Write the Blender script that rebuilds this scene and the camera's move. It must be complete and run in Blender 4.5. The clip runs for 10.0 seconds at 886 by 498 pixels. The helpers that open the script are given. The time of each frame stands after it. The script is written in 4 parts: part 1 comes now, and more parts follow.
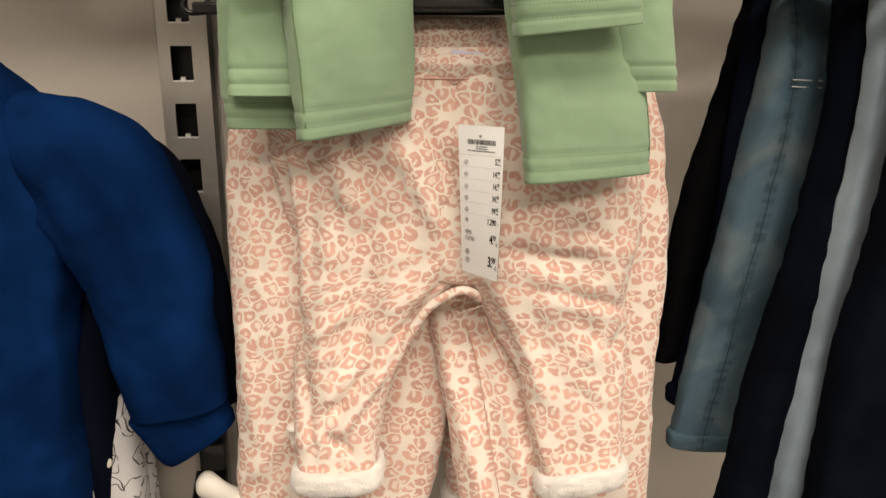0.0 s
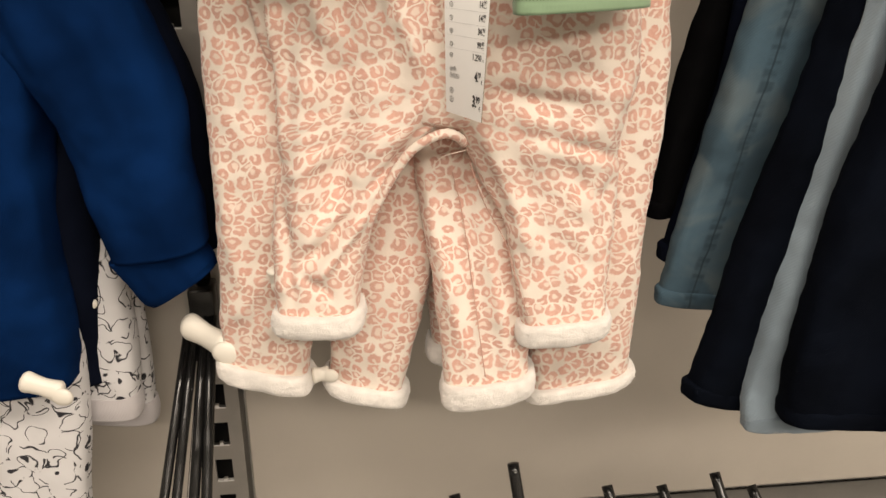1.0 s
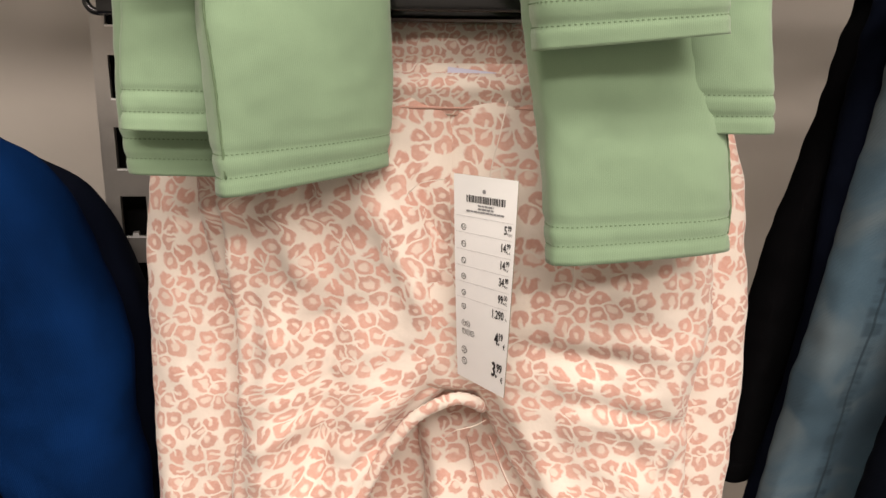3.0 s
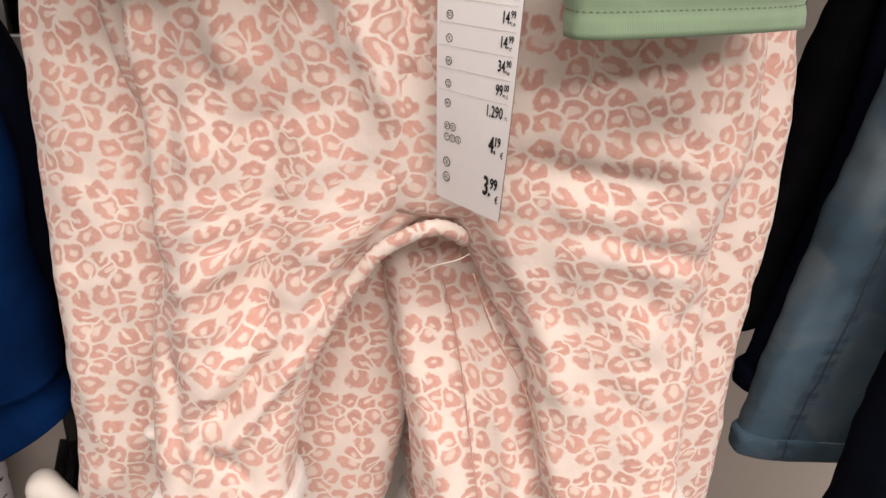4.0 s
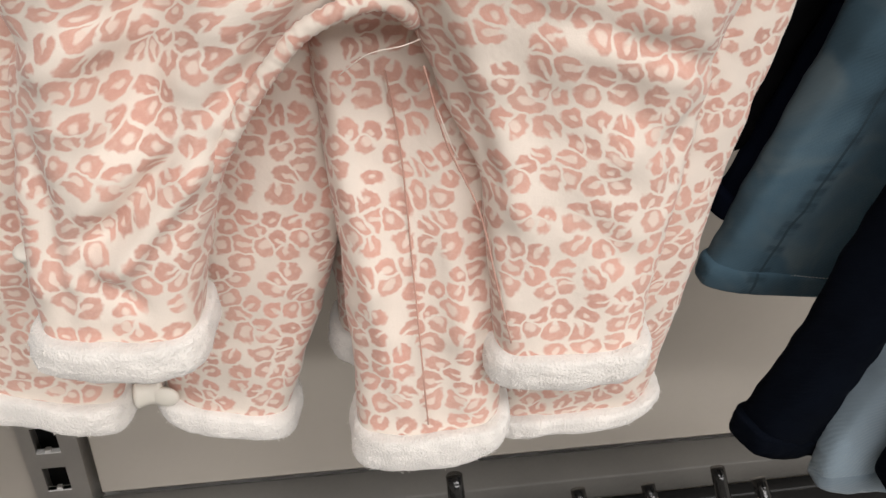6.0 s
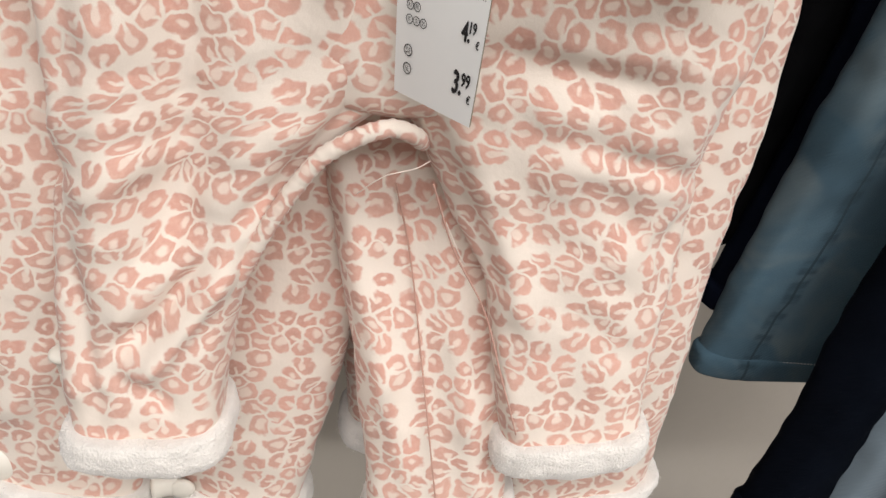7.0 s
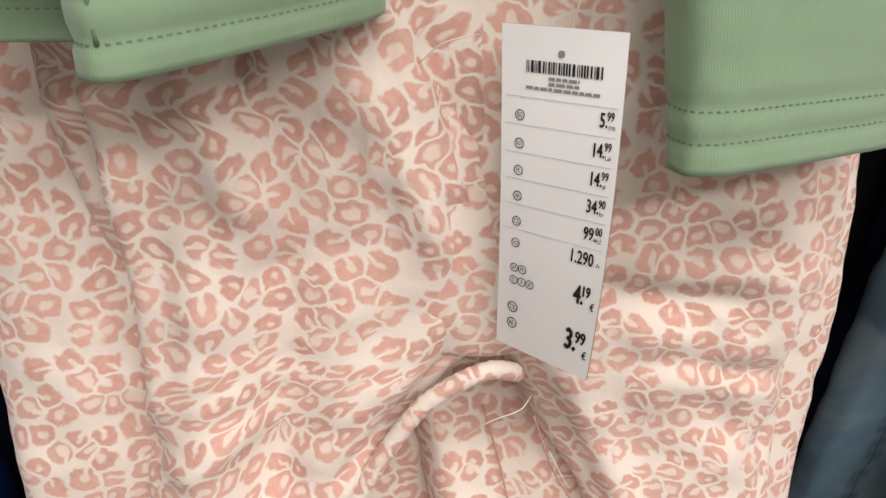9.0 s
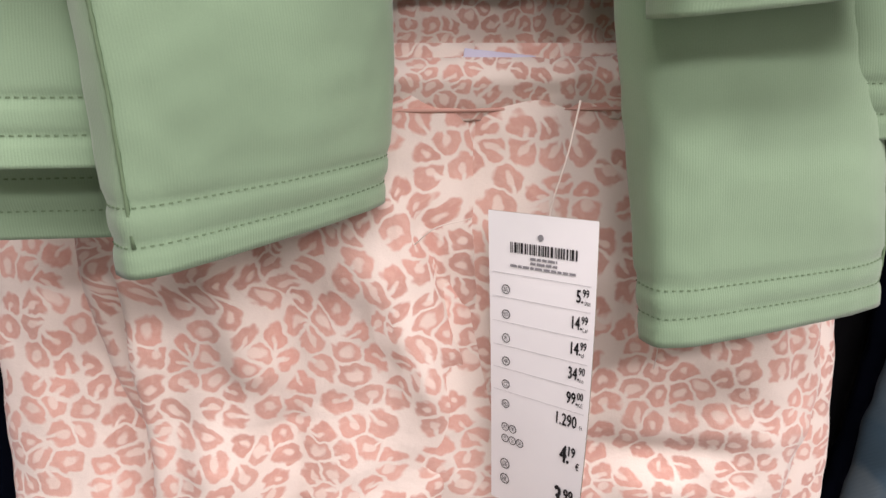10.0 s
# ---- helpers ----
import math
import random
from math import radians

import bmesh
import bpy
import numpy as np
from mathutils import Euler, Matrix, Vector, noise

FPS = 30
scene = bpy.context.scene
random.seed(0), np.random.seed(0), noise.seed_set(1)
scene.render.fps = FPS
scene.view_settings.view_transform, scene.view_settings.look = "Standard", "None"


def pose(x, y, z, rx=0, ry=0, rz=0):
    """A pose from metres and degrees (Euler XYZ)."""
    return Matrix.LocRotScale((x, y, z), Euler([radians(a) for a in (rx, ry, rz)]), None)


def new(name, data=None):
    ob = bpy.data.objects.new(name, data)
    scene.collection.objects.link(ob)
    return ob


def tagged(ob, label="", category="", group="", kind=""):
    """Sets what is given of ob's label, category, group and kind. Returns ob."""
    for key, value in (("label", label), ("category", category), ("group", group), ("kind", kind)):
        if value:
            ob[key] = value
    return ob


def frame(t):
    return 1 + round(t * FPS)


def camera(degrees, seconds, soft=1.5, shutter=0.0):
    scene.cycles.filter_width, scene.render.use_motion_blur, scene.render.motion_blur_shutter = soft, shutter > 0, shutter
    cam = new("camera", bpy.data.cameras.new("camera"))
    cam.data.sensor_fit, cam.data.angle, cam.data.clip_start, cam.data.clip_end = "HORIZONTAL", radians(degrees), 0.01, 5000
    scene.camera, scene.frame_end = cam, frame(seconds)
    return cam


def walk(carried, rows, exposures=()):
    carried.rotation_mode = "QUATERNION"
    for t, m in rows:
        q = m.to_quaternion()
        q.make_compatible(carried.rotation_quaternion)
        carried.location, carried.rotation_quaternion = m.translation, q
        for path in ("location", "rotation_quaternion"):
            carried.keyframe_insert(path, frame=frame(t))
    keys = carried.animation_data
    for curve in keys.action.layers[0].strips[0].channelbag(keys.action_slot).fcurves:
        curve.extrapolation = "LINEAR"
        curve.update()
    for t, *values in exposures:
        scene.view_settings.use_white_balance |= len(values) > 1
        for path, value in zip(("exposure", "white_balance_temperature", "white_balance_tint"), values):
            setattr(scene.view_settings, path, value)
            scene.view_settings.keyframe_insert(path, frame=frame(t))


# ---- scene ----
cam = camera(59.0, 10.0)
METRES, EYE, TILT, LEAN, TURN = 0.54, 1.35, -15.0, 0.0, 0.0
ROWS = [
    (0.0, 0.0, 0.0, 0.0, 0.0, 0.0, 0.0),
    (0.5, 0.0189, 0.0084, -0.0428, 0.12, -6.07, -1.15),
    (1.0, 0.0378, 0.0373, -0.0386, 1.01, -9.31, -1.34),
    (1.5, 0.0718, 0.1089, 0.0345, 3.66, -5.15, -0.91),
    (2.0, 0.0764, 0.133, 0.0828, 5.3, 1.57, -0.69),
    (3.5, 0.0272, 0.3692, 0.0639, 1.01, -1.56, -1.9),
    (4.0, 0.0203, 0.4417, 0.0259, -0.69, -9.41, -2.38),
    (4.5, 0.0012, 0.52, -0.0394, -2.94, -20.24, -4.34),
    (5.0, 0.0211, 0.5463, -0.0244, -2.94, -22.84, -4.56),
    (6.5, 0.0245, 0.5527, 0.0016, -4.77, -21.89, -5.26),
    (7.0, 0.0104, 0.5254, 0.023, -4.74, -17.28, -4.75),
    (7.5, 0.0074, 0.5264, 0.0577, -6.15, -13.04, -1.18),
    (8.0, -0.0145, 0.5568, 0.0757, -9.36, -10.66, 0.87),
    (8.5, -0.0468, 0.5551, 0.0903, -7.93, -10.49, 1.2),
    (9.0, -0.0619, 0.5518, 0.1036, -7.21, -9.34, 1.17),
    (9.5, -0.0533, 0.5395, 0.1221, -6.51, -4.46, 1.17),
    (10.0, -0.0529, 0.5114, 0.1332, -5.97, -0.5, 1.57),
]
walk(cam, [(t, pose(0, 0, EYE, TILT, LEAN, TURN) @ pose(METRES * x, METRES * y, METRES * z, 90 + pitch, roll, yaw)) for t, x, y, z, yaw, pitch, roll in ROWS],
     [(0.0, -0.22, 7100, 13), (2.2, -0.22, 7100, 13), (3.3, -0.08, 6600, 19), (4.0, -0.30, 6450, 22), (4.6, -0.52, 6000, 13), (7.0, -0.32, 6000, 11), (8.0, -0.28, 6050, 13), (9.0, -0.31, 6200, 15), (10.0, -0.14, 6100, 24)])

# ---- world, lights ----
world = bpy.data.worlds.new("shop_air")
scene.world = world
world.use_nodes = True
world.node_tree.nodes["Background"].inputs[0].default_value = (0.9, 0.93, 1.0, 1)
world.node_tree.nodes["Background"].inputs[1].default_value = 0.05

ANG = math.atan(0.145)                       # the display wall's turn
ALONG = Vector((math.cos(ANG), math.sin(ANG), 0))
OUT = Vector((math.sin(ANG), -math.cos(ANG), 0))
CORNER = Vector((-0.228, 0.70, 0))


def wp(u, n, z):
    """A place by the display wall: u along it from the upright, n out of it, z up."""
    return CORNER + ALONG * u + OUT * n + Vector((0, 0, z))


def tube_light(u, n, length, power):
    data = bpy.data.lights.new("ceiling_lamp", "AREA")
    data.shape, data.size, data.size_y, data.energy, data.color = "RECTANGLE", length, 0.45, power, (1.0, 0.93, 0.84)
    ob = new("ceiling_lamp", data)
    p = wp(u, n, 2.86)
    ob.matrix_world = Matrix.Translation(p) @ Matrix.Rotation(ANG, 4, "Z")
    return ob


LAMPS = [(0.35, 1.45, 3.4, 72), (0.9, 2.9, 3.4, 122)]
for row in LAMPS:
    tube_light(*row)


# ---- materials ----
def start(name, rough=0.8, metal=0.0, spec=0.3):
    m = bpy.data.materials.new(name)
    m.use_nodes = True
    nt = m.node_tree
    b = nt.nodes["Principled BSDF"]
    b.inputs["Roughness"].default_value, b.inputs["Metallic"].default_value = rough, metal
    b.inputs["Specular IOR Level"].default_value = spec
    return m, nt, b


def node(nt, kind, inputs=(), **props):
    n = nt.nodes.new(kind)
    for key, value in props.items():
        setattr(n, key, value)
    for key, value in dict(inputs).items():
        if isinstance(value, bpy.types.NodeSocket):
            nt.links.new(value, n.inputs[key])
        else:
            n.inputs[key].default_value = value
    return n


def math_(nt, op, a, b=0.0, c=0.0):
    return node(nt, "ShaderNodeMath", {0: a, 1: b, 2: c}, operation=op).outputs[0]


def smooth(nt, v, lo, hi, to0=0.0, to1=1.0):
    return node(nt, "ShaderNodeMapRange", {"Value": v, "From Min": lo, "From Max": hi, "To Min": to0, "To Max": to1}, interpolation_type="SMOOTHSTEP").outputs[0]


def mix(nt, f, a, b, blend="MIX"):
    n = node(nt, "ShaderNodeMix", {0: f}, data_type="RGBA", blend_type=blend)
    for k, v in ((6, a), (7, b)):
        if isinstance(v, bpy.types.NodeSocket):
            nt.links.new(v, n.inputs[k])
        else:
            n.inputs[k].default_value = (*v, 1)
    return n.outputs[2]


def bump(nt, b, height, strength=0.3, dist=0.001):
    n = node(nt, "ShaderNodeBump", {"Height": height, "Strength": strength, "Distance": dist})
    nt.links.new(n.outputs[0], b.inputs["Normal"])


def fabric(name, colour, vary=0.12, weave=1500.0, strength=0.35, rough=0.9, stains=None, sheen=0.3, twill=False, spec=0.25, seams=()):
    """Knitted or woven cloth: fine threads and soft cloudy wear, in the cloth's own metres."""
    m, nt, b = start(name, rough, spec=spec)
    uv = node(nt, "ShaderNodeTexCoord").outputs["UV"]
    cloud = node(nt, "ShaderNodeTexNoise", {"Vector": uv, "Scale": 14.0, "Detail": 4.0}).outputs["Fac"]
    grain = node(nt, "ShaderNodeTexNoise", {"Vector": uv, "Scale": weave, "Detail": 2.0}).outputs["Fac"]
    dark = tuple(c * (1 - vary * 2) for c in colour)
    pale = tuple(min(1, c * (1 + vary)) for c in colour)
    col = mix(nt, smooth(nt, cloud, 0.3, 0.7), dark, pale)
    col = mix(nt, smooth(nt, grain, 0.3, 0.7, 0.0, 0.35), col, dark)
    if stains:
        worn = node(nt, "ShaderNodeTexNoise", {"Vector": uv, "Scale": 22.0, "Detail": 3.0, "Distortion": 0.6}).outputs["Fac"]
        col = mix(nt, smooth(nt, worn, 0.45, 0.7, 0.0, 0.6), col, stains)
    if seams:
        # puckered, darker cloth along the sewn seams
        u = node(nt, "ShaderNodeSeparateXYZ", {0: uv}).outputs[0]
        long_ = node(nt, "ShaderNodeVectorMath", {0: uv, 1: (30.0, 130.0, 1.0)}, operation="MULTIPLY").outputs[0]
        pucker = smooth(nt, node(nt, "ShaderNodeTexNoise", {"Vector": long_, "Scale": 1.0, "Detail": 2.0}).outputs["Fac"], 0.42, 0.62, 0.15, 0.75)
        for u0, wide in seams:
            gap = math_(nt, "ABSOLUTE", math_(nt, "SUBTRACT", u, u0))
            col = mix(nt, math_(nt, "MULTIPLY", smooth(nt, gap, wide * 0.5, wide, 1.0, 0.0), pucker), col, tuple(c * 0.45 for c in colour))
            col = mix(nt, smooth(nt, gap, 0.0004, 0.0012, 0.8, 0.0), col, tuple(c * 0.35 for c in colour))
    nt.links.new(col, b.inputs["Base Color"])
    b.inputs["Sheen Weight"].default_value = sheen
    wave = node(nt, "ShaderNodeTexWave", {"Vector": uv, "Scale": weave / 6.0, "Distortion": 0.4, "Detail": 1.0},
                bands_direction="DIAGONAL" if twill else "X").outputs["Fac"]
    h = math_(nt, "ADD", math_(nt, "MULTIPLY", wave, 0.6), grain)
    bump(nt, b, h, strength, 0.0004)
    return m


def leopard(name, ground, spot, core):
    """Brushed fleece with a printed rosette pattern, about 11 mm from spot to spot: thick open rings, soft at the edge."""
    m, nt, b = start(name, 0.92, spec=0.2)
    uv = node(nt, "ShaderNodeTexCoord").outputs["UV"]

    def warp(at, scale, amount):
        wob = node(nt, "ShaderNodeTexNoise", {"Vector": uv, "Scale": scale, "Detail": 1.0}).outputs["Color"]
        off = node(nt, "ShaderNodeVectorMath", {0: wob, 1: (0.5, 0.5, 0.5)}, operation="SUBTRACT").outputs[0]
        off = node(nt, "ShaderNodeVectorMath", {0: off, "Scale": amount}, operation="SCALE").outputs[0]
        return node(nt, "ShaderNodeVectorMath", {0: at, 1: off}, operation="ADD").outputs[0]

    at = warp(warp(uv, 60.0, 0.0075), 210.0, 0.0036)
    at = node(nt, "ShaderNodeVectorMath", {0: at, 1: (1.0, 1.1, 0.0)}, operation="MULTIPLY").outputs[0]
    scale = 94.0
    kw = {"Vector": at, "Scale": scale, "Randomness": 0.78}
    f1 = node(nt, "ShaderNodeTexVoronoi", kw, voronoi_dimensions="2D", feature="F1")
    f2 = node(nt, "ShaderNodeTexVoronoi", kw, voronoi_dimensions="2D", feature="F2").outputs["Distance"]
    d = f1.outputs["Distance"]
    rnd = node(nt, "ShaderNodeSeparateColor", {0: f1.outputs["Color"]}).outputs
    lobes = node(nt, "ShaderNodeTexNoise", {"Vector": uv, "Scale": 260.0, "Detail": 1.0}).outputs["Fac"]
    gap = math_(nt, "MULTIPLY_ADD", lobes, 0.16, math_(nt, "SUBTRACT", f2, d))
    fill = smooth(nt, gap, 0.132, 0.272)
    size = math_(nt, "MULTIPLY_ADD", rnd[1], 0.13, 0.42)
    outer = smooth(nt, math_(nt, "SUBTRACT", math_(nt, "MULTIPLY_ADD", lobes, 0.30, d), size), 0.09, 0.23, 1.0, 0.0)
    fill = math_(nt, "MULTIPLY", fill, outer)
    # the pale heart of each rosette, off its middle and often open to one side
    local = node(nt, "ShaderNodeVectorMath", {0: at, 1: f1.outputs["Position"]}, operation="SUBTRACT").outputs[0]
    local = node(nt, "ShaderNodeVectorMath", {0: local, "Scale": scale}, operation="SCALE").outputs[0]
    turned = node(nt, "ShaderNodeVectorRotate", {"Vector": local, "Angle": math_(nt, "MULTIPLY", rnd[0], 12.6)}, rotation_type="Z_AXIS").outputs[0]
    q = node(nt, "ShaderNodeSeparateXYZ", {0: turned}).outputs
    hx = math_(nt, "SUBTRACT", q[0], 0.05)
    hy = math_(nt, "MULTIPLY", q[1], math_(nt, "MULTIPLY_ADD", rnd[2], 0.9, 1.0))
    heart = math_(nt, "SQRT", math_(nt, "ADD", math_(nt, "MULTIPLY", hx, hx), math_(nt, "MULTIPLY", hy, hy)))
    heart = math_(nt, "SUBTRACT", heart, math_(nt, "MULTIPLY_ADD", rnd[1], 0.16, 0.115))
    hole = smooth(nt, heart, -0.07, 0.07, 1.0, 0.0)
    slot = smooth(nt, math_(nt, "ABSOLUTE", math_(nt, "MULTIPLY_ADD", lobes, 0.14, math_(nt, "SUBTRACT", q[1], 0.07))), 0.03, 0.13, 1.0, 0.0)
    slot = math_(nt, "MULTIPLY", slot, smooth(nt, q[0], 0.0, 0.08))
    slot = math_(nt, "MULTIPLY", slot, math_(nt, "GREATER_THAN", rnd[2], 0.34))
    empty = math_(nt, "MAXIMUM", hole, slot)
    mask = math_(nt, "MULTIPLY", fill, math_(nt, "SUBTRACT", 1.0, empty))
    tone = node(nt, "ShaderNodeTexNoise", {"Vector": uv, "Scale": 40.0, "Detail": 3.0}).outputs["Fac"]
    print_ = node(nt, "ShaderNodeTexNoise", {"Vector": uv, "Scale": 420.0, "Detail": 2.0}).outputs["Fac"]
    spot2 = mix(nt, smooth(nt, tone, 0.3, 0.7), tuple(c * 0.90 for c in spot), tuple(min(1, c * 1.1) for c in spot))
    spot2 = mix(nt, smooth(nt, print_, 0.4, 0.75, 0.0, 0.28), spot2, core)
    spot2 = mix(nt, math_(nt, "MULTIPLY", rnd[1], 0.22), spot2, core)
    ground2 = mix(nt, smooth(nt, tone, 0.35, 0.7), ground, tuple(c * 0.95 for c in ground))
    ground2 = mix(nt, math_(nt, "MULTIPLY", math_(nt, "MULTIPLY", hole, fill), 0.45), ground2, core)
    fine = node(nt, "ShaderNodeTexNoise", {"Vector": uv, "Scale": 2200.0, "Detail": 2.0}).outputs["Fac"]
    col = mix(nt, math_(nt, "MULTIPLY", mask, 0.95), ground2, spot2)
    col = mix(nt, smooth(nt, fine, 0.35, 0.75, 0.0, 0.08), col, tuple(c * 0.7 for c in spot))
    nt.links.new(col, b.inputs["Base Color"])
    b.inputs["Sheen Weight"].default_value = 0.25
    soft = node(nt, "ShaderNodeTexNoise", {"Vector": uv, "Scale": 120.0, "Detail": 3.0}).outputs["Fac"]
    bump(nt, b, math_(nt, "ADD", math_(nt, "MULTIPLY", fine, 0.2), math_(nt, "MULTIPLY", soft, 1.4)), 0.4, 0.0010)
    return m


def line_print(name, ground, ink):
    """White jersey with loose ink outlines and dots."""
    m, nt, b = start(name, 0.9, spec=0.2)
    uv = node(nt, "ShaderNodeTexCoord").outputs["UV"]
    wob = node(nt, "ShaderNodeTexNoise", {"Vector": uv, "Scale": 60.0, "Detail": 1.0}).outputs["Color"]
    shift = node(nt, "ShaderNodeVectorMath", {0: wob, 1: (0.5, 0.5, 0.5)}, operation="SUBTRACT").outputs[0]
    shift = node(nt, "ShaderNodeVectorMath", {0: shift, "Scale": 0.022}, operation="SCALE").outputs[0]
    at = node(nt, "ShaderNodeVectorMath", {0: uv, 1: shift}, operation="ADD").outputs[0]
    f1 = node(nt, "ShaderNodeTexVoronoi", {"Vector": at, "Scale": 27.0, "Randomness": 0.8}, voronoi_dimensions="2D").outputs["Distance"]
    ring = smooth(nt, math_(nt, "ABSOLUTE", math_(nt, "SUBTRACT", f1, 0.40)), 0.012, 0.03, 1.0, 0.0)
    small = node(nt, "ShaderNodeTexVoronoi", {"Vector": at, "Scale": 42.0, "Randomness": 0.9}, voronoi_dimensions="2D").outputs["Distance"]
    ring2 = smooth(nt, math_(nt, "ABSOLUTE", math_(nt, "SUBTRACT", small, 0.34)), 0.012, 0.035, 1.0, 0.0)
    dot = smooth(nt, f1, 0.07, 0.10, 1.0, 0.0)
    cut = node(nt, "ShaderNodeTexNoise", {"Vector": uv, "Scale": 75.0}).outputs["Fac"]
    keep = smooth(nt, cut, 0.42, 0.47)
    lines = math_(nt, "MAXIMUM", math_(nt, "MULTIPLY", math_(nt, "MAXIMUM", ring, ring2), keep), dot)
    tone = node(nt, "ShaderNodeTexNoise", {"Vector": uv, "Scale": 25.0, "Detail": 3.0}).outputs["Fac"]
    base = mix(nt, smooth(nt, tone, 0.3, 0.7), ground, tuple(c * 0.9 for c in ground))
    nt.links.new(mix(nt, lines, base, ink), b.inputs["Base Color"])
    bump(nt, b, tone, 0.2, 0.001)
    return m


def painted(name, colour, rough=0.5, metal=0.0, vary=0.08, scale=12.0, spec=0.4, fine=300.0, bumps=0.08):
    m, nt, b = start(name, rough, metal, spec)
    co = node(nt, "ShaderNodeTexCoord").outputs["Object"]
    big = node(nt, "ShaderNodeTexNoise", {"Vector": co, "Scale": scale, "Detail": 5.0}).outputs["Fac"]
    small = node(nt, "ShaderNodeTexNoise", {"Vector": co, "Scale": fine, "Detail": 3.0}).outputs["Fac"]
    col = mix(nt, smooth(nt, big, 0.3, 0.7), tuple(c * (1 - vary) for c in colour), tuple(min(1, c * (1 + vary)) for c in colour))
    nt.links.new(col, b.inputs["Base Color"])
    nt.links.new(smooth(nt, small, 0.2, 0.8, max(0.02, rough - 0.08), min(1, rough + 0.1)), b.inputs["Roughness"])
    bump(nt, b, small, bumps, 0.0005)
    return m


def fleece(name, colour):
    m, nt, b = start(name, 1.0, spec=0.1)
    co = node(nt, "ShaderNodeTexCoord").outputs["Object"]
    big = node(nt, "ShaderNodeTexNoise", {"Vector": co, "Scale": 90.0, "Detail": 4.0}).outputs["Fac"]
    small = node(nt, "ShaderNodeTexNoise", {"Vector": co, "Scale": 900.0, "Detail": 3.0}).outputs["Fac"]
    nt.links.new(mix(nt, smooth(nt, big, 0.3, 0.7), tuple(c * 0.88 for c in colour), colour), b.inputs["Base Color"])
    b.inputs["Sheen Weight"].default_value = 0.5
    bump(nt, b, math_(nt, "ADD", big, small), 0.7, 0.0015)
    return m


LEO = leopard("rosette_fleece", (0.785, 0.70, 0.615), (0.60, 0.325, 0.258), (0.76, 0.55, 0.455))
FLEECE = fleece("white_fleece", (0.86, 0.82, 0.77))
FUR = fleece("cream_fur", (0.72, 0.60, 0.47))
GREEN = fabric("sage_jersey", (0.250, 0.372, 0.232), 0.07, 2400.0, 0.17)
GREEN_THREAD = painted("sage_thread", (0.13, 0.20, 0.11), 0.8)
# Sleeve inside: the jersey darkened to stand in for shade in the opening.
GREEN_SHADED = fabric("sage_jersey_in_shade", (0.10, 0.115, 0.085), 0.1, 1500.0)
BLUE = fabric("royal_blue_sweat", (0.0017, 0.0180, 0.078), 0.20, 1800.0, 0.3, sheen=0.0, spec=0.03)
NAVY = fabric("navy_jersey", (0.004, 0.006, 0.014), 0.1, 1800.0, 0.3, sheen=0.0, spec=0.04)
BLACK = fabric("black_cotton", (0.0035, 0.0035, 0.004), 0.1, 1800.0, 0.3, sheen=0.0, spec=0.03)
DENIM = fabric("faded_denim", (0.070, 0.123, 0.164), 0.15, 1400.0, 0.5, stains=(0.145, 0.182, 0.196), sheen=0.05, twill=True, spec=0.1, seams=((0.715, 0.008), (0.770, 0.007)))
DENIM_DARK = fabric("raw_denim", (0.0022, 0.0036, 0.0075), 0.2, 1400.0, 0.4, sheen=0.0, twill=True, spec=0.05)
DENIM_PALE = fabric("pale_denim", (0.25, 0.32, 0.38), 0.12, 1400.0, 0.5, twill=True)
DENIM_BLUE = fabric("blue_denim", (0.010, 0.026, 0.075), 0.25, 1400.0, 0.5, sheen=0.0, twill=True, spec=0.06)
PRINT = line_print("outline_print_jersey", (0.72, 0.71, 0.72), (0.03, 0.03, 0.035))
LILAC = fabric("pale_grey_rib", (0.55, 0.52, 0.53), 0.06, 1500.0)
THREAD = painted("dusty_pink_thread", (0.52, 0.31, 0.25), 0.9)
PALE_THREAD = painted("pale_thread", (0.75, 0.66, 0.58), 0.9)
JEAN_THREAD = painted("white_stitching", (0.55, 0.55, 0.55), 0.9)
WALL = painted("grey_beige_panel", (0.47, 0.43, 0.378), 0.55, 0.0, 0.05, 6.0, 0.4, 160.0, 0.12)
STEEL = painted("grey_coated_steel", (0.46, 0.435, 0.40), 0.36, 0.65, 0.06, 20.0)
# for the black steel parts, and as painted shade inside the upright
DARK_STEEL_AND_SHADE = painted("dark_steel_and_shade", (0.02, 0.02, 0.02), 0.35, 0.6)
LEDGE = painted("matt_grey_ledge", (0.13, 0.125, 0.115), 0.6, 0.0, 0.08)
GLOSS = painted("glossy_black", (0.008, 0.008, 0.008), 0.16, 0.0, 0.1, 12.0, 0.5, 40.0, 0.0)
LUG = painted("bright_steel", (0.85, 0.84, 0.82), 0.35, 0.2)
CHROME = painted("chrome", (0.75, 0.75, 0.75), 0.12, 1.0, 0.04)
PLASTIC = painted("black_plastic", (0.012, 0.012, 0.013), 0.28, 0.0, 0.1)
TAGWHITE = painted("cream_alarm_plastic", (0.78, 0.74, 0.66), 0.35, 0.0, 0.05)
PAPER = painted("white_card", (0.83, 0.83, 0.82), 0.45, 0.0, 0.02, 30.0, 0.4, 600.0, 0.03)
TAUPE = painted("taupe_card", (0.36, 0.31, 0.23), 0.5, 0.0, 0.03)
INK = painted("black_ink", (0.012, 0.012, 0.014), 0.5)
GREY_INK = painted("grey_ink", (0.25, 0.25, 0.26), 0.5)
RULE_INK = painted("pale_rule", (0.60, 0.60, 0.60), 0.5)
RED = painted("red_print", (0.62, 0.03, 0.02), 0.5)
YELLOW = painted("yellow_print", (0.75, 0.40, 0.03), 0.5)
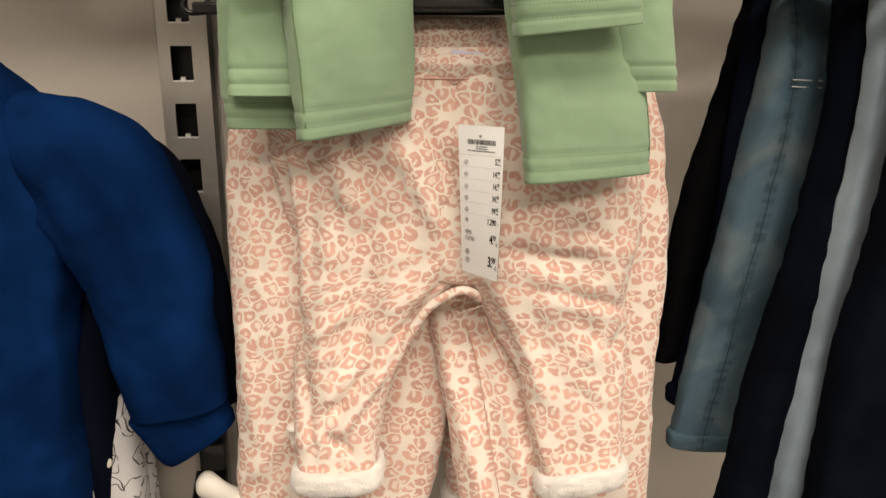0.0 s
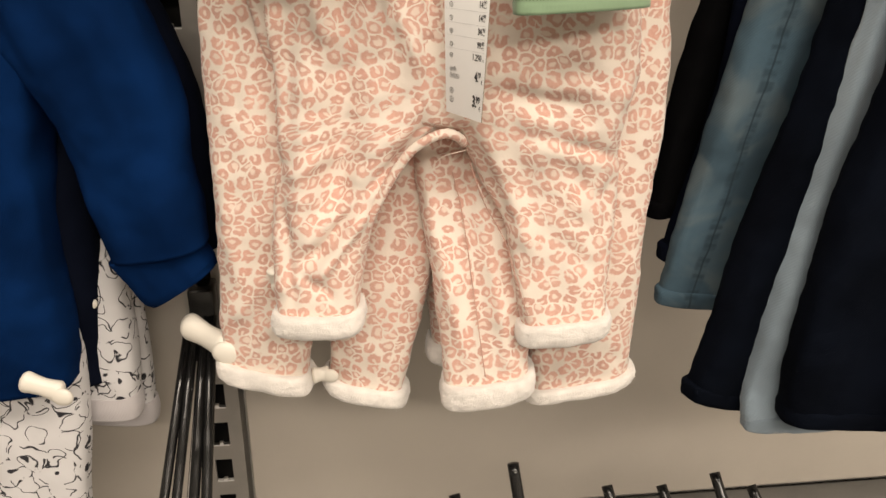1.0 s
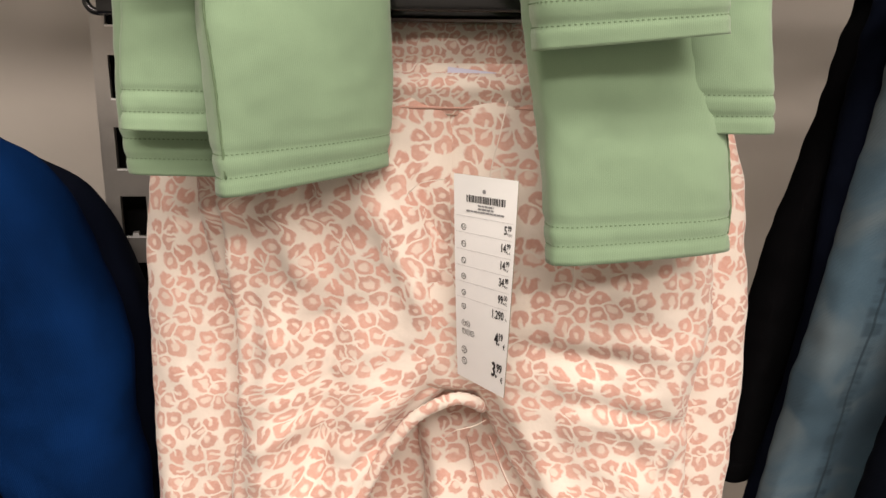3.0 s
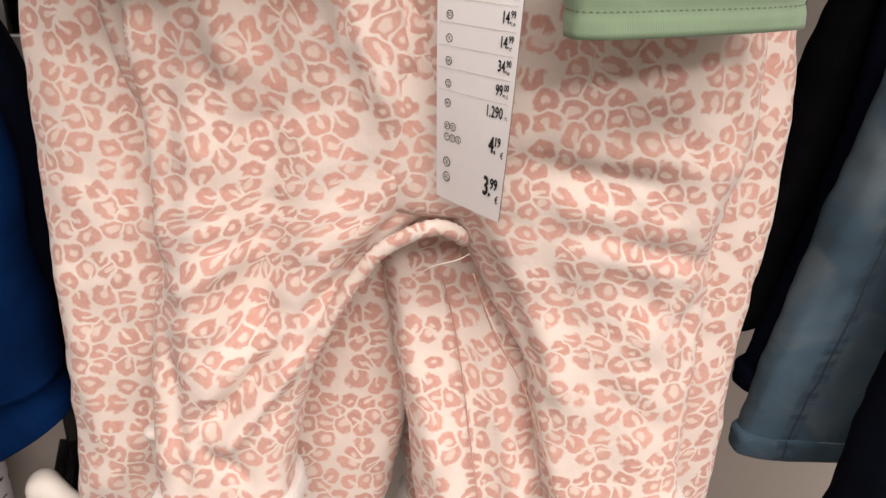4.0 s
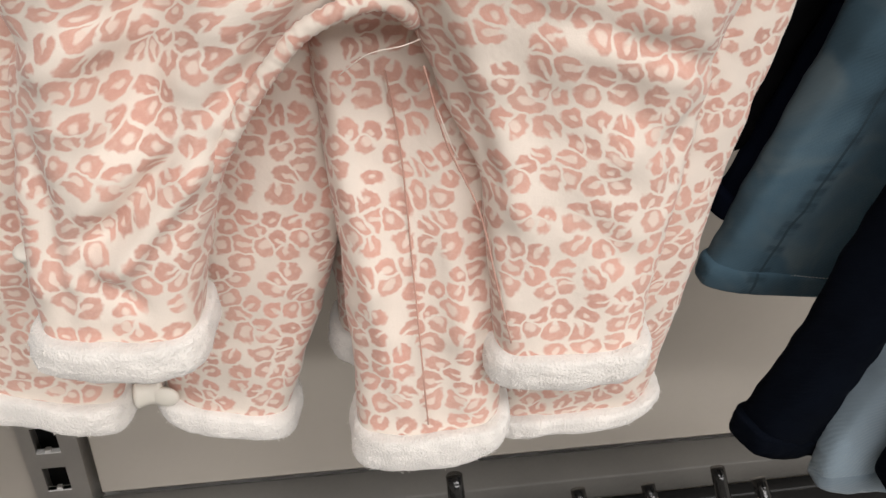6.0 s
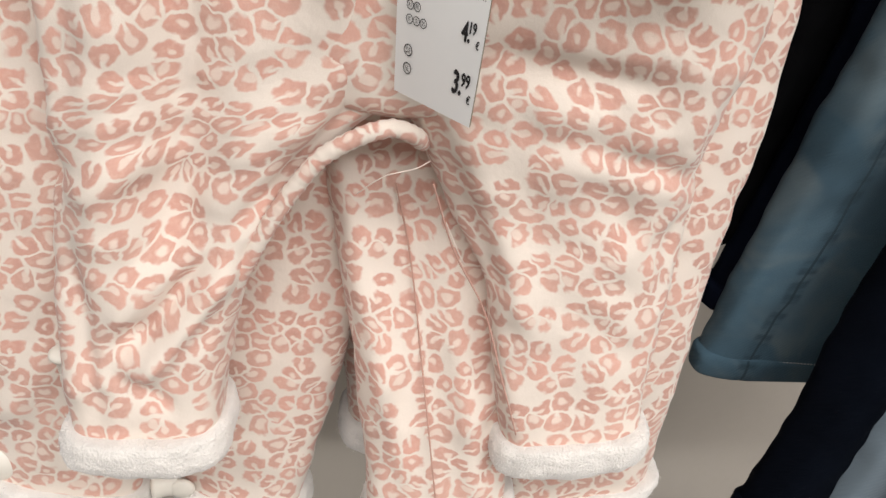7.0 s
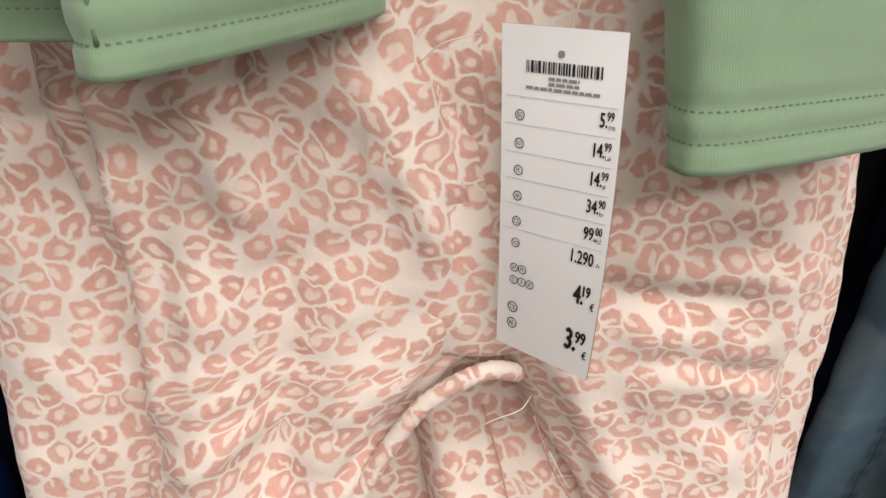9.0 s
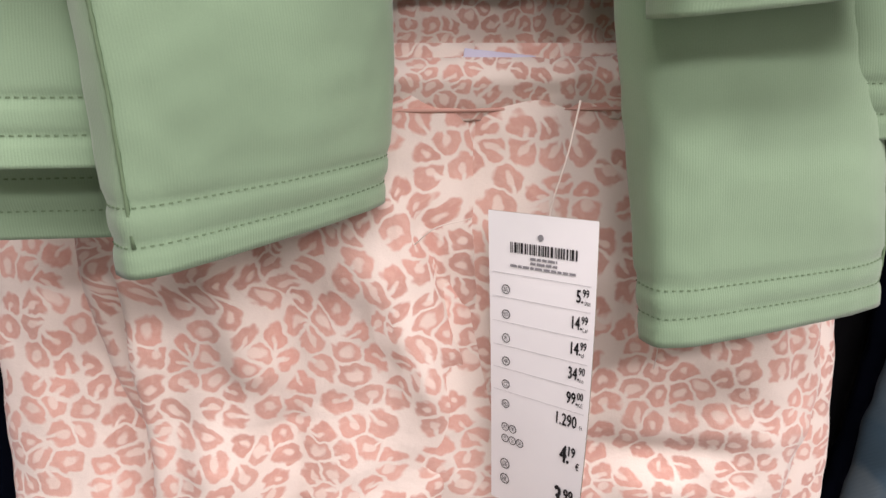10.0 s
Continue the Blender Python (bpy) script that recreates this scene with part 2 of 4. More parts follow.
FLOOR = painted("grey_floor_tile", (0.10, 0.095, 0.09), 0.35, 0.0, 0.1, 3.0)
WHITE = painted("white_wall", (0.70, 0.68, 0.64), 0.8, 0.0, 0.04, 2.0)
LAVENDER = painted("lavender_label", (0.55, 0.55, 0.68), 0.7)


# ---- building helpers ----
def thing(name, base, label, category, group=""):
    ob = new(name)
    ob.location = base
    ob.empty_display_size = 0.02
    return tagged(ob, label, category, group)


def base_of(ob):
    p = Vector(ob.location)
    while ob.parent:
        ob = ob.parent
        p = Vector(ob.location)
    return p


def part(name, bm, material, parent=None, label="", shade=True):
    me = bpy.data.meshes.new(name)
    bm.to_mesh(me)
    bm.free()
    if shade:
        for p in me.polygons:
            p.use_smooth = True
    me.materials.append(material)
    ob = new(name, me)
    if parent:
        ob.parent = parent
        root = parent
        while root.parent:
            root = root.parent
        if parent is root:
            ob.matrix_parent_inverse = Matrix.Translation(-Vector(root.location))
    if label:
        tagged(ob, label)
    return ob


def spline(rows, n):
    """n places on a smooth line through rows of numbers."""
    a = np.array(rows, float)
    k = len(a)
    d = np.linalg.norm(np.diff(a[:, :3], axis=0), axis=1)
    s = np.concatenate([[0], np.cumsum(np.maximum(d, 1e-4))])
    g = np.zeros_like(a)
    for i in range(k):
        lo, hi = max(i - 1, 0), min(i + 1, k - 1)
        g[i] = (a[hi] - a[lo]) / (s[hi] - s[lo])
    out = []
    for q in np.linspace(0, s[-1], n):
        i = min(np.searchsorted(s, q, side="right") - 1, k - 2)
        h = s[i + 1] - s[i]
        t = (q - s[i]) / h
        out.append((2 * t**3 - 3 * t**2 + 1) * a[i] + (t**3 - 2 * t**2 + t) * h * g[i] + (3 * t**2 - 2 * t**3) * a[i + 1] + (t**3 - t**2) * h * g[i + 1])
    return np.array(out)


GRID = []      # the rings of the last loft: distance along it and places


def loft(rows, nu=56, nv=90, power=0.75, fold=0.0, ku=18.0, kv=6.0, seed=0.0, fine=0.0, kfine=60.0, extra=None, caps=(True, True), taper=True, level=True, grow=1.0):
    """A soft closed tube of cloth. rows: x, y, z of the middle, half width, half depth, turn in degrees, slant of the ring."""
    p = spline(rows, nv)
    bm = bmesh.new()
    uvl = bm.loops.layers.uv.new("UVMap")
    rings, uvs = [], []
    GRID.clear()
    v = 0.0
    for i in range(nv):
        c = Vector(p[i, :3])
        tan = Vector(p[min(i + 1, nv - 1), :3] - p[max(i - 1, 0), :3]).normalized()
        yaw = radians(p[i, 5])
        face = Vector((math.sin(yaw), -math.cos(yaw), 0))
        if level:
            tan = Vector((0, 0, -1))
        right = face.cross(tan).normalized()
        front = tan.cross(right).normalized()
        if i:
            v += math.hypot((c - last).length, 0.7 * (p[i, 3] - p[i - 1, 3]))
        last = c
        hw, hd, slant = p[i, 3], p[i, 4], p[i, 6]
        ring, pts = [], []
        for j in range(nu):
            th = -math.pi / 2 + 2 * math.pi * j / nu
            ct, st = math.cos(th), math.sin(th)
            a = math.copysign(abs(ct) ** power, ct) * hw
            b = math.copysign(abs(st) ** power, st) * hd
            off = 0.0
            ease = 1.0 if not taper else min(1.0, 0.25 + (nv - 1 - i) / (0.14 * nv))
            if fold:
                q = Vector((a * ku + seed * 3.7, b * ku * 0.6 + seed, v * kv + seed * 1.3))
                off += ease * fold * (noise.noise(q) + 0.45 * noise.noise(q * 2.3))
            if fine:
                off += fine * noise.noise(Vector((a * kfine + seed, b * kfine, v * kfine)))
            if extra:
                off += extra(a, st, v, c.z)
            way = (right * ct * 0.6 + front * st).normalized()
            co = c + right * a + front * b + way * off + Vector((0, 0, slant * a))
            ring.append(bm.verts.new(co))
            pts.append(co)
        # arc length from the middle of the front
        mid = nu // 2
        u = [0.0] * (nu + 1)
        for j in range(mid + 1, nu + 1):
            u[j] = u[j - 1] + (pts[j % nu] - pts[j - 1]).length
        for j in range(mid - 1, -1, -1):
            u[j] = u[j + 1] - (pts[j] - pts[j + 1]).length
        rings.append(ring)
        GRID.append((v, pts))
        uvs.append((u, v))
    for i in range(nv - 1):
        for j in range(nu):
            k = (j + 1) % nu
            f = bm.faces.new((rings[i][j], rings[i + 1][j], rings[i + 1][k], rings[i][k]))
            for loop, (r, w) in zip(f.loops, ((i, j), (i + 1, j), (i + 1, j + 1), (i, j + 1))):
                loop[uvl].uv = (uvs[r][0][w] * grow + seed * 0.37, -uvs[r][1] * grow + seed * 0.21)
    for end, ring in ((0, rings[0]), (1, rings[-1])):
        if caps[end]:
            bm.faces.new(ring if end else ring[::-1])
    bmesh.ops.recalc_face_normals(bm, faces=bm.faces)
    return bm


def cord(points, radius, sides=6, n=40, wave=0.0, closed_ends=True):
    """A thin round cord or rod along a smooth line."""
    p = spline([(*q, 0) for q in points], n)[:, :3]
    bm = bmesh.new()
    uvl = bm.loops.layers.uv.new("UVMap")
    rings = []
    step = float(np.sum(np.linalg.norm(np.diff(p, axis=0), axis=1))) / (n - 1)
    for i in range(n):
        c = Vector(p[i])
        t = Vector(p[min(i + 1, n - 1)] - p[max(i - 1, 0)]).normalized()
        a = t.orthogonal().normalized() if i == 0 else (keep - t * keep.dot(t)).normalized()
        keep = a
        b = t.cross(a)
        r = radius * (1 + wave * math.sin(i * 2.4))
        rings.append([bm.verts.new(c + (a * math.cos(x) + b * math.sin(x)) * r) for x in (2 * math.pi * k / sides for k in range(sides))])
    for i in range(n - 1):
        for j in range(sides):
            k = (j + 1) % sides
            f = bm.faces.new((rings[i][j], rings[i][k], rings[i + 1][k], rings[i + 1][j]))
            for loop, (a_, b_) in zip(f.loops, ((i, j), (i, j + 1), (i + 1, j + 1), (i + 1, j))):
                loop[uvl].uv = (b_ * radius * 6.28 / sides, a_ * step)
    bm.faces.new(rings[0][::-1])
    bm.faces.new(rings[-1])
    bmesh.ops.recalc_face_normals(bm, faces=bm.faces)
    return bm


def box(lo, hi, bevel=0.0, turn=None):
    bm = bmesh.new()
    bmesh.ops.create_cube(bm, size=1.0)
    size = [h - l for l, h in zip(lo, hi)]
    mid = [(h + l) / 2 for l, h in zip(lo, hi)]
    bmesh.ops.scale(bm, vec=size, verts=bm.verts)
    bmesh.ops.translate(bm, vec=mid, verts=bm.verts)
    if bevel:
        bmesh.ops.bevel(bm, geom=list(bm.edges), offset=bevel, segments=2, affect="EDGES", profile=0.5)
    if turn is not None:
        bmesh.ops.transform(bm, matrix=turn, verts=bm.verts)
    return bm


def merge(*parts):
    out = bmesh.new()
    for b in parts:
        me = bpy.data.meshes.new("tmp")
        b.to_mesh(me)
        b.free()
        out.from_mesh(me)
        bpy.data.meshes.remove(me)
    return out


WALLM = Matrix.Translation(CORNER) @ Matrix.Rotation(ANG, 4, "Z")     # x along the wall, -y out of it


def wbox(lo, hi, bevel=0.0):
    return box(lo, hi, bevel, WALLM)


# ---- the room ----
def structure(name, bm, material, label, category):
    return tagged(part(name, bm, material, None, "", False), label, category, kind="structure")


structure("floor", wbox((-3, -5.0, -0.1), (3, 0.2, 0.0)), FLOOR, "grey shop floor", "floor")
structure("ceiling", wbox((-3, -5.0, 2.9), (3, 0.2, 3.0)), WHITE, "plain white shop ceiling", "ceiling")
structure("wall_north", wbox((-3, 0.03, 0), (3, 0.2, 2.9)), WHITE, "plain wall behind the display panels", "wall")
structure("wall_south", wbox((-3, -5.1, 0), (3, -5.0, 2.9)), WHITE, "plain white shop wall", "wall")
structure("wall_west", wbox((-3.1, -5.0, 0), (-3, 0.2, 2.9)), WHITE, "plain white shop wall", "wall")
structure("wall_east", wbox((3, -5.0, 0), (3.1, 0.2, 2.9)), WHITE, "plain white shop wall", "wall")
for lo, hi in (((-2.9, 0.004), (-0.018, 0.028)), ((0.030, 0.004), (2.9, 0.028))):
    structure("back_panel", wbox((lo[0], lo[1], 0.657), (hi[0], hi[1], 2.5), 0.0015), WALL, "grey-beige metal back panel of the display wall", "panel")
    structure("back_panel", wbox((lo[0], lo[1], 0.05), (hi[0], hi[1], 0.600), 0.0015), WALL, "grey-beige metal back panel of the display wall", "panel")


def upright():
    """A slotted steel upright, slots every 49 mm, with a lug at the foot of each slot."""
    ob = thing("upright", wp(0.006, 0, 0.0), "grey slotted steel upright of the display wall", "upright")
    top, pitch = 2.3, 0.049
    x0, x1, s0, s1 = -0.0175, 0.0245, -0.0075, 0.0105
    zs = [1.3645 + pitch * k for k in range(-27, 19)]
    strips = [wbox((x0, -0.004, 0.01), (s0, 0.0, top)), wbox((s1, -0.004, 0.01), (x1, 0.0, top))]
    for z in zs:
        strips.append(wbox((s0, -0.004, z - 0.020), (s1, 0.0, z)))
        strips.append(wbox((s0 + 0.007, -0.004, z), (s1 - 0.007, -0.001, z + 0.003)))
    for z in zs:
        lips = [wbox((s0 + a_, -0.0046, z - 0.0014), (s0 + b_, -0.0008, z + c_)) for a_, b_, c_ in ((0.0, 0.0071, 0.0), (0.0070, 0.0110, 0.0022), (0.0109, 0.0180, 0.0))]
        # brighter lip along the lower edge of each slot
        part("lug", merge(*lips), LUG, ob, "bright lip of a slot", False)
    strips.append(wbox((x0, 0.0, 0.01), (x0 + 0.003, 0.028, top)))
    strips.append(wbox((x1 - 0.003, 0.0, 0.01), (x1, 0.028, top)))
    part("post", merge(*strips), STEEL, ob, shade=False)
    # back of the channel, its shade behind the slots put in as near-black
    part("inner_channel", wbox((x0 + 0.003, 0.024, 0.01), (x1 - 0.003, 0.028, top)), DARK_STEEL_AND_SHADE, ob, "inside of the channel, dark colour standing in for shade", False)
    return ob


upright()


# Shelf added just above view, to cast shade on the upper wall.
def shade_shelf():
    ob = thing("added_shade_shelf", wp(0.4, 0.0, 1.462), "dark steel shelf added out of view to shade the upper wall", "shelf")
    part("board", wbox((-2.4, -0.11, 1.466), (2.6, -0.006, 1.482), 0.002), DARK_STEEL_AND_SHADE, ob)
    part("lip", wbox((-2.4, -0.114, 1.456), (2.6, -0.110, 1.482), 0.001), DARK_STEEL_AND_SHADE, ob)
    return ob


shade_shelf()


def lower_rail():
    ob = thing("wall_rail", wp(0.6, 0, 0.61), "black steel rail along the display wall", "rail")
    part("ledge", wbox((0.03, -0.030, 0.620), (2.4, 0.004, 0.654), 0.002), LEDGE, ob, "grey ledge above the rail")
    part("bar", wbox((0.03, -0.046, 0.56), (2.4, -0.030, 0.622), 0.003), DARK_STEEL_AND_SHADE, ob)
    part("bracket", wbox((-0.03, -0.040, 0.600), (0.045, -0.0045, 0.625), 0.002), DARK_STEEL_AND_SHADE, ob)
    return ob


lower_rail()


# ---- leopard trousers ----
def cuff(parent, x, y, z, hw, hd, slant, height, seed, yaw=0.0):
    """A turned-up hem of white fleece."""
    rows = []
    for k, (dz, g) in enumerate(((0.02, -0.008), (0.25, -0.0030), (0.29, 0.0030), (-0.04, 0.0056), (-0.36, 0.0042), (-0.5, -0.0005), (-0.42, -0.006))):
        rows.append((x, y, z + dz * height * 1.12, hw + g, hd + g, yaw, slant))
    bm = loft(rows, 120, 30, 0.62, 0.0022, 55.0, 40.0, seed, 0.0006, 300.0)
    rnd = random.Random(int(seed * 100))
    for k in range(900):
        ring = GRID[rnd.randrange(6, len(GRID) - 1)][1]
        p = ring[rnd.randrange(len(ring))]
        d = Vector((p.x - x, (p.y - y) * 1.6, (p.z - z) * 2.2)).normalized()
        d = (d + Vector((rnd.uniform(-1, 1), rnd.uniform(-1, 1), rnd.uniform(-1.2, 0.6))) * 0.7).normalized()
        w = d.cross(Vector((rnd.uniform(-1, 1), rnd.uniform(-1, 1), rnd.uniform(-1, 1)))).normalized() * 0.00022
        q = p + Vector((rnd.uniform(-1, 1), rnd.uniform(-1, 1), rnd.uniform(-1, 1))) * 0.0006
        bm.faces.new([bm.verts.new(c) for c in (q - w, q + w, q + d * rnd.uniform(0.0004, 0.0011))])
    return part("cuff", bm, FLEECE, parent, "turned-up white fleece hem")


def leg_seam(parent, pts, radius=0.0007, material=None, name="seam"):
    return part(name, cord(pts, radius, 5, 60, 0.25), material or THREAD, parent)


def trousers(legs, base, label, group="leopard trousers on the hook", waist=None):
    """A pair of trousers from the rows of its two legs, each with a hem: slant, height."""
    ob = thing("baby_trousers", base, label, "trousers", group)
    for rows, slant, height, seed, extra in legs:
        full = [(*r, 0.0) if len(r) == 6 else r for r in rows]
        full[-1] = (*full[-1][:6], slant)
        full[-2] = (*full[-2][:6], slant * 0.35)
        part("leg", loft(full, 130, 190, 0.62, 0.0038, 30.0, 5.0, seed, 0.0013, 75.0, extra), LEO, ob)
        x, y, z, hw, hd, yaw = rows[-1][:6]
        cuff(ob, x, y, z, hw, hd, slant, height, seed + 0.5, yaw)
    return ob


def ridge(x0, z0, x1, z1, width, height):
    """A soft fold in the front of the cloth from one place to another."""
    d = Vector((x1 - x0, z1 - z0))
    n2 = d.length_squared

    def f(x, z):
        t = ((x - x0) * d[0] + (z - z0) * d[1]) / n2
        if t < -0.25 or t > 1.25:
            return 0.0
        s = ((x - x0) * d[1] - (z - z0) * d[0]) / math.sqrt(n2)
        fade = min(1.0, (t + 0.25) / 0.35, (1.25 - t) / 0.35)
        return height * fade * math.exp(-(s / width) ** 2)
    return f


def folds(centre, items):
    fs = [ridge(*r) for r in items]

    def extra(a, st, v, z):
        return sum(f(centre(z) + a, z) for f in fs) if st > 0 else 0.0
    return extra


# front pair: middle line of each leg, top to hem
LEFT = [(-0.042, 0.556, 1.345, 0.070, 0.018, 0), (-0.044, 0.553, 1.315, 0.075, 0.022, 0), (-0.040, 0.550, 1.270, 0.080, 0.025, 0), (-0.033, 0.553, 1.215, 0.077, 0.026, 0),
        (-0.037, 0.553, 1.190, 0.069, 0.025, 0), (-0.049, 0.552, 1.173, 0.056, 0.025, 0), (-0.059, 0.551, 1.155, 0.046, 0.024, 0), (-0.065, 0.548, 1.138, 0.042, 0.024, 0), (-0.0745, 0.540, 1.105, 0.0345, 0.023, 0), (-0.079, 0.531, 1.070, 0.0305, 0.022, 0),
        (-0.0785, 0.525, 1.040, 0.0295, 0.021, 0)]
RIGHT = [(0.056, 0.558, 1.345, 0.066, 0.018, 0), (0.060, 0.554, 1.315, 0.070, 0.022, 0), (0.063, 0.549, 1.270, 0.073, 0.025, 0), (0.066, 0.551, 1.215, 0.074, 0.026, 0),
         (0.072, 0.552, 1.190, 0.064, 0.025, 0), (0.078, 0.553, 1.170, 0.056, 0.025, 0), (0.086, 0.556, 1.140, 0.050, 0.024, 0), (0.096, 0.550, 1.105, 0.041, 0.023, 0), (0.100, 0.543, 1.065, 0.0345, 0.022, 0),
         (0.1035, 0.535, 1.034, 0.0305, 0.021, 0)]


def mid_of(rows):
    zs = [r[2] for r in rows][::-1]
    xs = [r[0] for r in rows][::-1]
    return lambda z: float(np.interp(z, zs, xs))


# folds: from x, z to x, z, width, height
fold_l = folds(mid_of(LEFT), [
    # gathers that fall from the waist
    (-0.066, 1.300, -0.050, 1.262, 0.0040, -0.0075), (-0.050, 1.262, -0.036, 1.215, 0.0050, -0.0070), (-0.059, 1.300, -0.041, 1.250, 0.0050, 0.0060), (-0.078, 1.300, -0.062, 1.235, 0.0080, 0.0065),
    (-0.043, 1.295, -0.018, 1.235, 0.0035, -0.0060), (-0.034, 1.295, -0.006, 1.225, 0.0060, 0.0070), (-0.012, 1.295, 0.012, 1.230, 0.0035, -0.0060), (-0.018, 1.300, 0.004, 1.240, 0.0040, 0.0050),
    (-0.090, 1.282, -0.074, 1.291, 0.0040, -0.0050),
    # side of the thigh
    (-0.111, 1.270, -0.107, 1.222, 0.0030, -0.0050), (-0.107, 1.222, -0.103, 1.150, 0.0030, -0.0045), (-0.101, 1.250, -0.096, 1.170, 0.0060, 0.0045),
    # hollow that runs down to the knee, and the ridges beside it
    (-0.054, 1.230, -0.062, 1.125, 0.0085, -0.0085), (-0.080, 1.215, -0.084, 1.120, 0.0120, 0.0070), (-0.036, 1.215, -0.040, 1.170, 0.0080, 0.0050),
    (-0.084, 1.097, -0.058, 1.125, 0.0060, 0.0065), (-0.073, 1.077, -0.045, 1.117, 0.0050, 0.0055), (-0.078, 1.090, -0.052, 1.120, 0.0032, -0.0045), (-0.092, 1.147, -0.064, 1.162, 0.0060, 0.0040),
    (-0.104, 1.064, -0.072, 1.082, 0.0060, 0.0028), (-0.100, 1.120, -0.094, 1.060, 0.0050, -0.0040), (-0.086, 1.075, -0.066, 1.060, 0.0040, -0.0035),
    # crease over the rolled edge
    (-0.044, 1.132, 0.002, 1.186, 0.0034, -0.0022), (-0.052, 1.140, -0.004, 1.196, 0.0080, 0.0030)])
fold_r = folds(mid_of(RIGHT), [
    (0.050, 1.207, 0.100, 1.200, 0.0051, -0.0030), (0.060, 1.205, 0.088, 1.193, 0.0044, -0.0023), (0.054, 1.218, 0.110, 1.209, 0.0088, 0.0025), (0.058, 1.193, 0.112, 1.180, 0.0076, 0.0025),
    (0.071, 1.178, 0.134, 1.161, 0.0051, -0.0028), (0.080, 1.170, 0.128, 1.156, 0.0083, 0.0025), (0.066, 1.243, 0.130, 1.226, 0.0101, 0.0016), (0.056, 1.240, 0.055, 1.202, 0.0063, -0.0023),
    (0.119, 1.255, 0.126, 1.225, 0.0037, -0.0019), (0.035, 1.166, 0.062, 1.105, 0.0057, -0.0021), (0.042, 1.172, 0.076, 1.095, 0.0076, 0.0028), (0.060, 1.105, 0.078, 1.045, 0.0051, 0.0016),
    (0.130, 1.190, 0.129, 1.120, 0.0044, -0.0021), (0.108, 1.128, 0.128, 1.149, 0.0063, 0.0019), (0.085, 1.110, 0.118, 1.082, 0.0063, -0.0019), (0.092, 1.140, 0.120, 1.120, 0.0076, 0.0019),
    (0.041, 1.320, 0.044, 1.255, 0.0044, -0.0023), (0.026, 1.318, 0.016, 1.225, 0.0076, 0.0028), (0.098, 1.080, 0.092, 1.050, 0.0063, -0.0014)])
front = trousers([(LEFT, 0.04, 0.022, 1.0, fold_l), (RIGHT, 0.16, 0.022, 2.3, fold_r)], (0.01, 0.53, 1.03),
                 "pale pink baby trousers with rosette print and turned-up fleece hems")
# waistband of the front pair, gathered
def gathers(depth, step):
    return lambda a, st, v, z: depth * (math.sin(a / step + 2.5 * noise.noise(Vector((a * 60, v * 30, 3.0)))) + 0.6 * noise.noise(Vector((a * 140, v * 40, 9.0))))


WAIST = [(0.005, 0.560, 1.3415, 0.100, 0.018, 0, 0.0), (0.005, 0.557, 1.3400, 0.104, 0.022, 0, 0.0), (0.005, 0.556, 1.335, 0.107, 0.025, 0, 0.0), (0.005, 0.557, 1.329, 0.109, 0.0245, 0, 0.0),
         (0.005, 0.559, 1.321, 0.109, 0.0235, 0, 0.0)]
bm = loft(WAIST, 260, 26, 0.5, 0.0, 75.0, 12.0, 5.0, 0.0008, 160.0, gathers(0.0015, 0.0024), grow=1.5)
ring = GRID[-5][1]
WAIST_SEAM = cord([Vector(ring[k]) + Vector((0, -0.0009, 0)) for k in range(40, 221, 4)], 0.0008, 5, 160)
part("waistband", bm, LEO, front, "gathered elastic waistband")
BACK = [(0.005, 0.574, 1.3645, 0.096, 0.016, 0, 0.0), (0.005, 0.570, 1.3630, 0.100, 0.022, 0, 0.0), (0.005, 0.569, 1.354, 0.103, 0.026, 0, 0.0), (0.005, 0.569, 1.336, 0.103, 0.026, 0, 0.0)]
part("back_waistband", loft(BACK, 260, 24, 0.5, 0.0, 75.0, 12.0, 6.0, 0.0008, 160.0, gathers(0.0019, 0.0030), grow=1.6), LEO, front, "gathered back of the waistband")
part("waist_seam", WAIST_SEAM, THREAD, front)
part("size_label", box((0.005, 0.5365, 1.3380), (0.028, 0.5373, 1.3440), 0.0003, Matrix.Translation((0.0, 0.0, 1.34)) @ Matrix.Rotation(radians(6), 4, "Y") @ Matrix.Translation((0.0, 0.0, -1.34))), LAVENDER, front, "pale lavender woven label at the waist")
# rolled edge round the crotch
part("crotch_binding", cord([(-0.047, 0.529, 1.097), (-0.0385, 0.5265, 1.117), (-0.0285, 0.5266, 1.1375), (-0.0185, 0.5262, 1.1545), (-0.0095, 0.5260, 1.1665), (0.004, 0.5262, 1.1755), (0.014, 0.527, 1.1785),
                             (0.021, 0.530, 1.1755), (0.026, 0.540, 1.168)], 0.0033, 14, 90, 0.09), LEO, front, "rolled pale pink seam edge")
# cloth drawn flat between the legs, above the crotch
GUSSET = [(0.014, 0.560, 1.332, 0.040, 0.0220, 0, 0.0), (0.016, 0.558, 1.305, 0.042, 0.0225, 0, 0.0), (0.018, 0.556, 1.280, 0.044, 0.0235, 0, 0.0), (0.018, 0.553, 1.245, 0.050, 0.0255, 0, 0.0), (0.019, 0.553, 1.210, 0.048, 0.0262, 0, 0.0),
          (0.018, 0.553, 1.192, 0.040, 0.0258, 0, 0.0), (0.016, 0.554, 1.183, 0.028, 0.0245, 0, 0.0), (0.016, 0.556, 1.179, 0.016, 0.020, 0, 0.0)]
part("gusset", loft(GUSSET, 90, 70, 0.62, 0.0022, 30.0, 4.0, 1.7, 0.0009, 85.0), LEO, front)
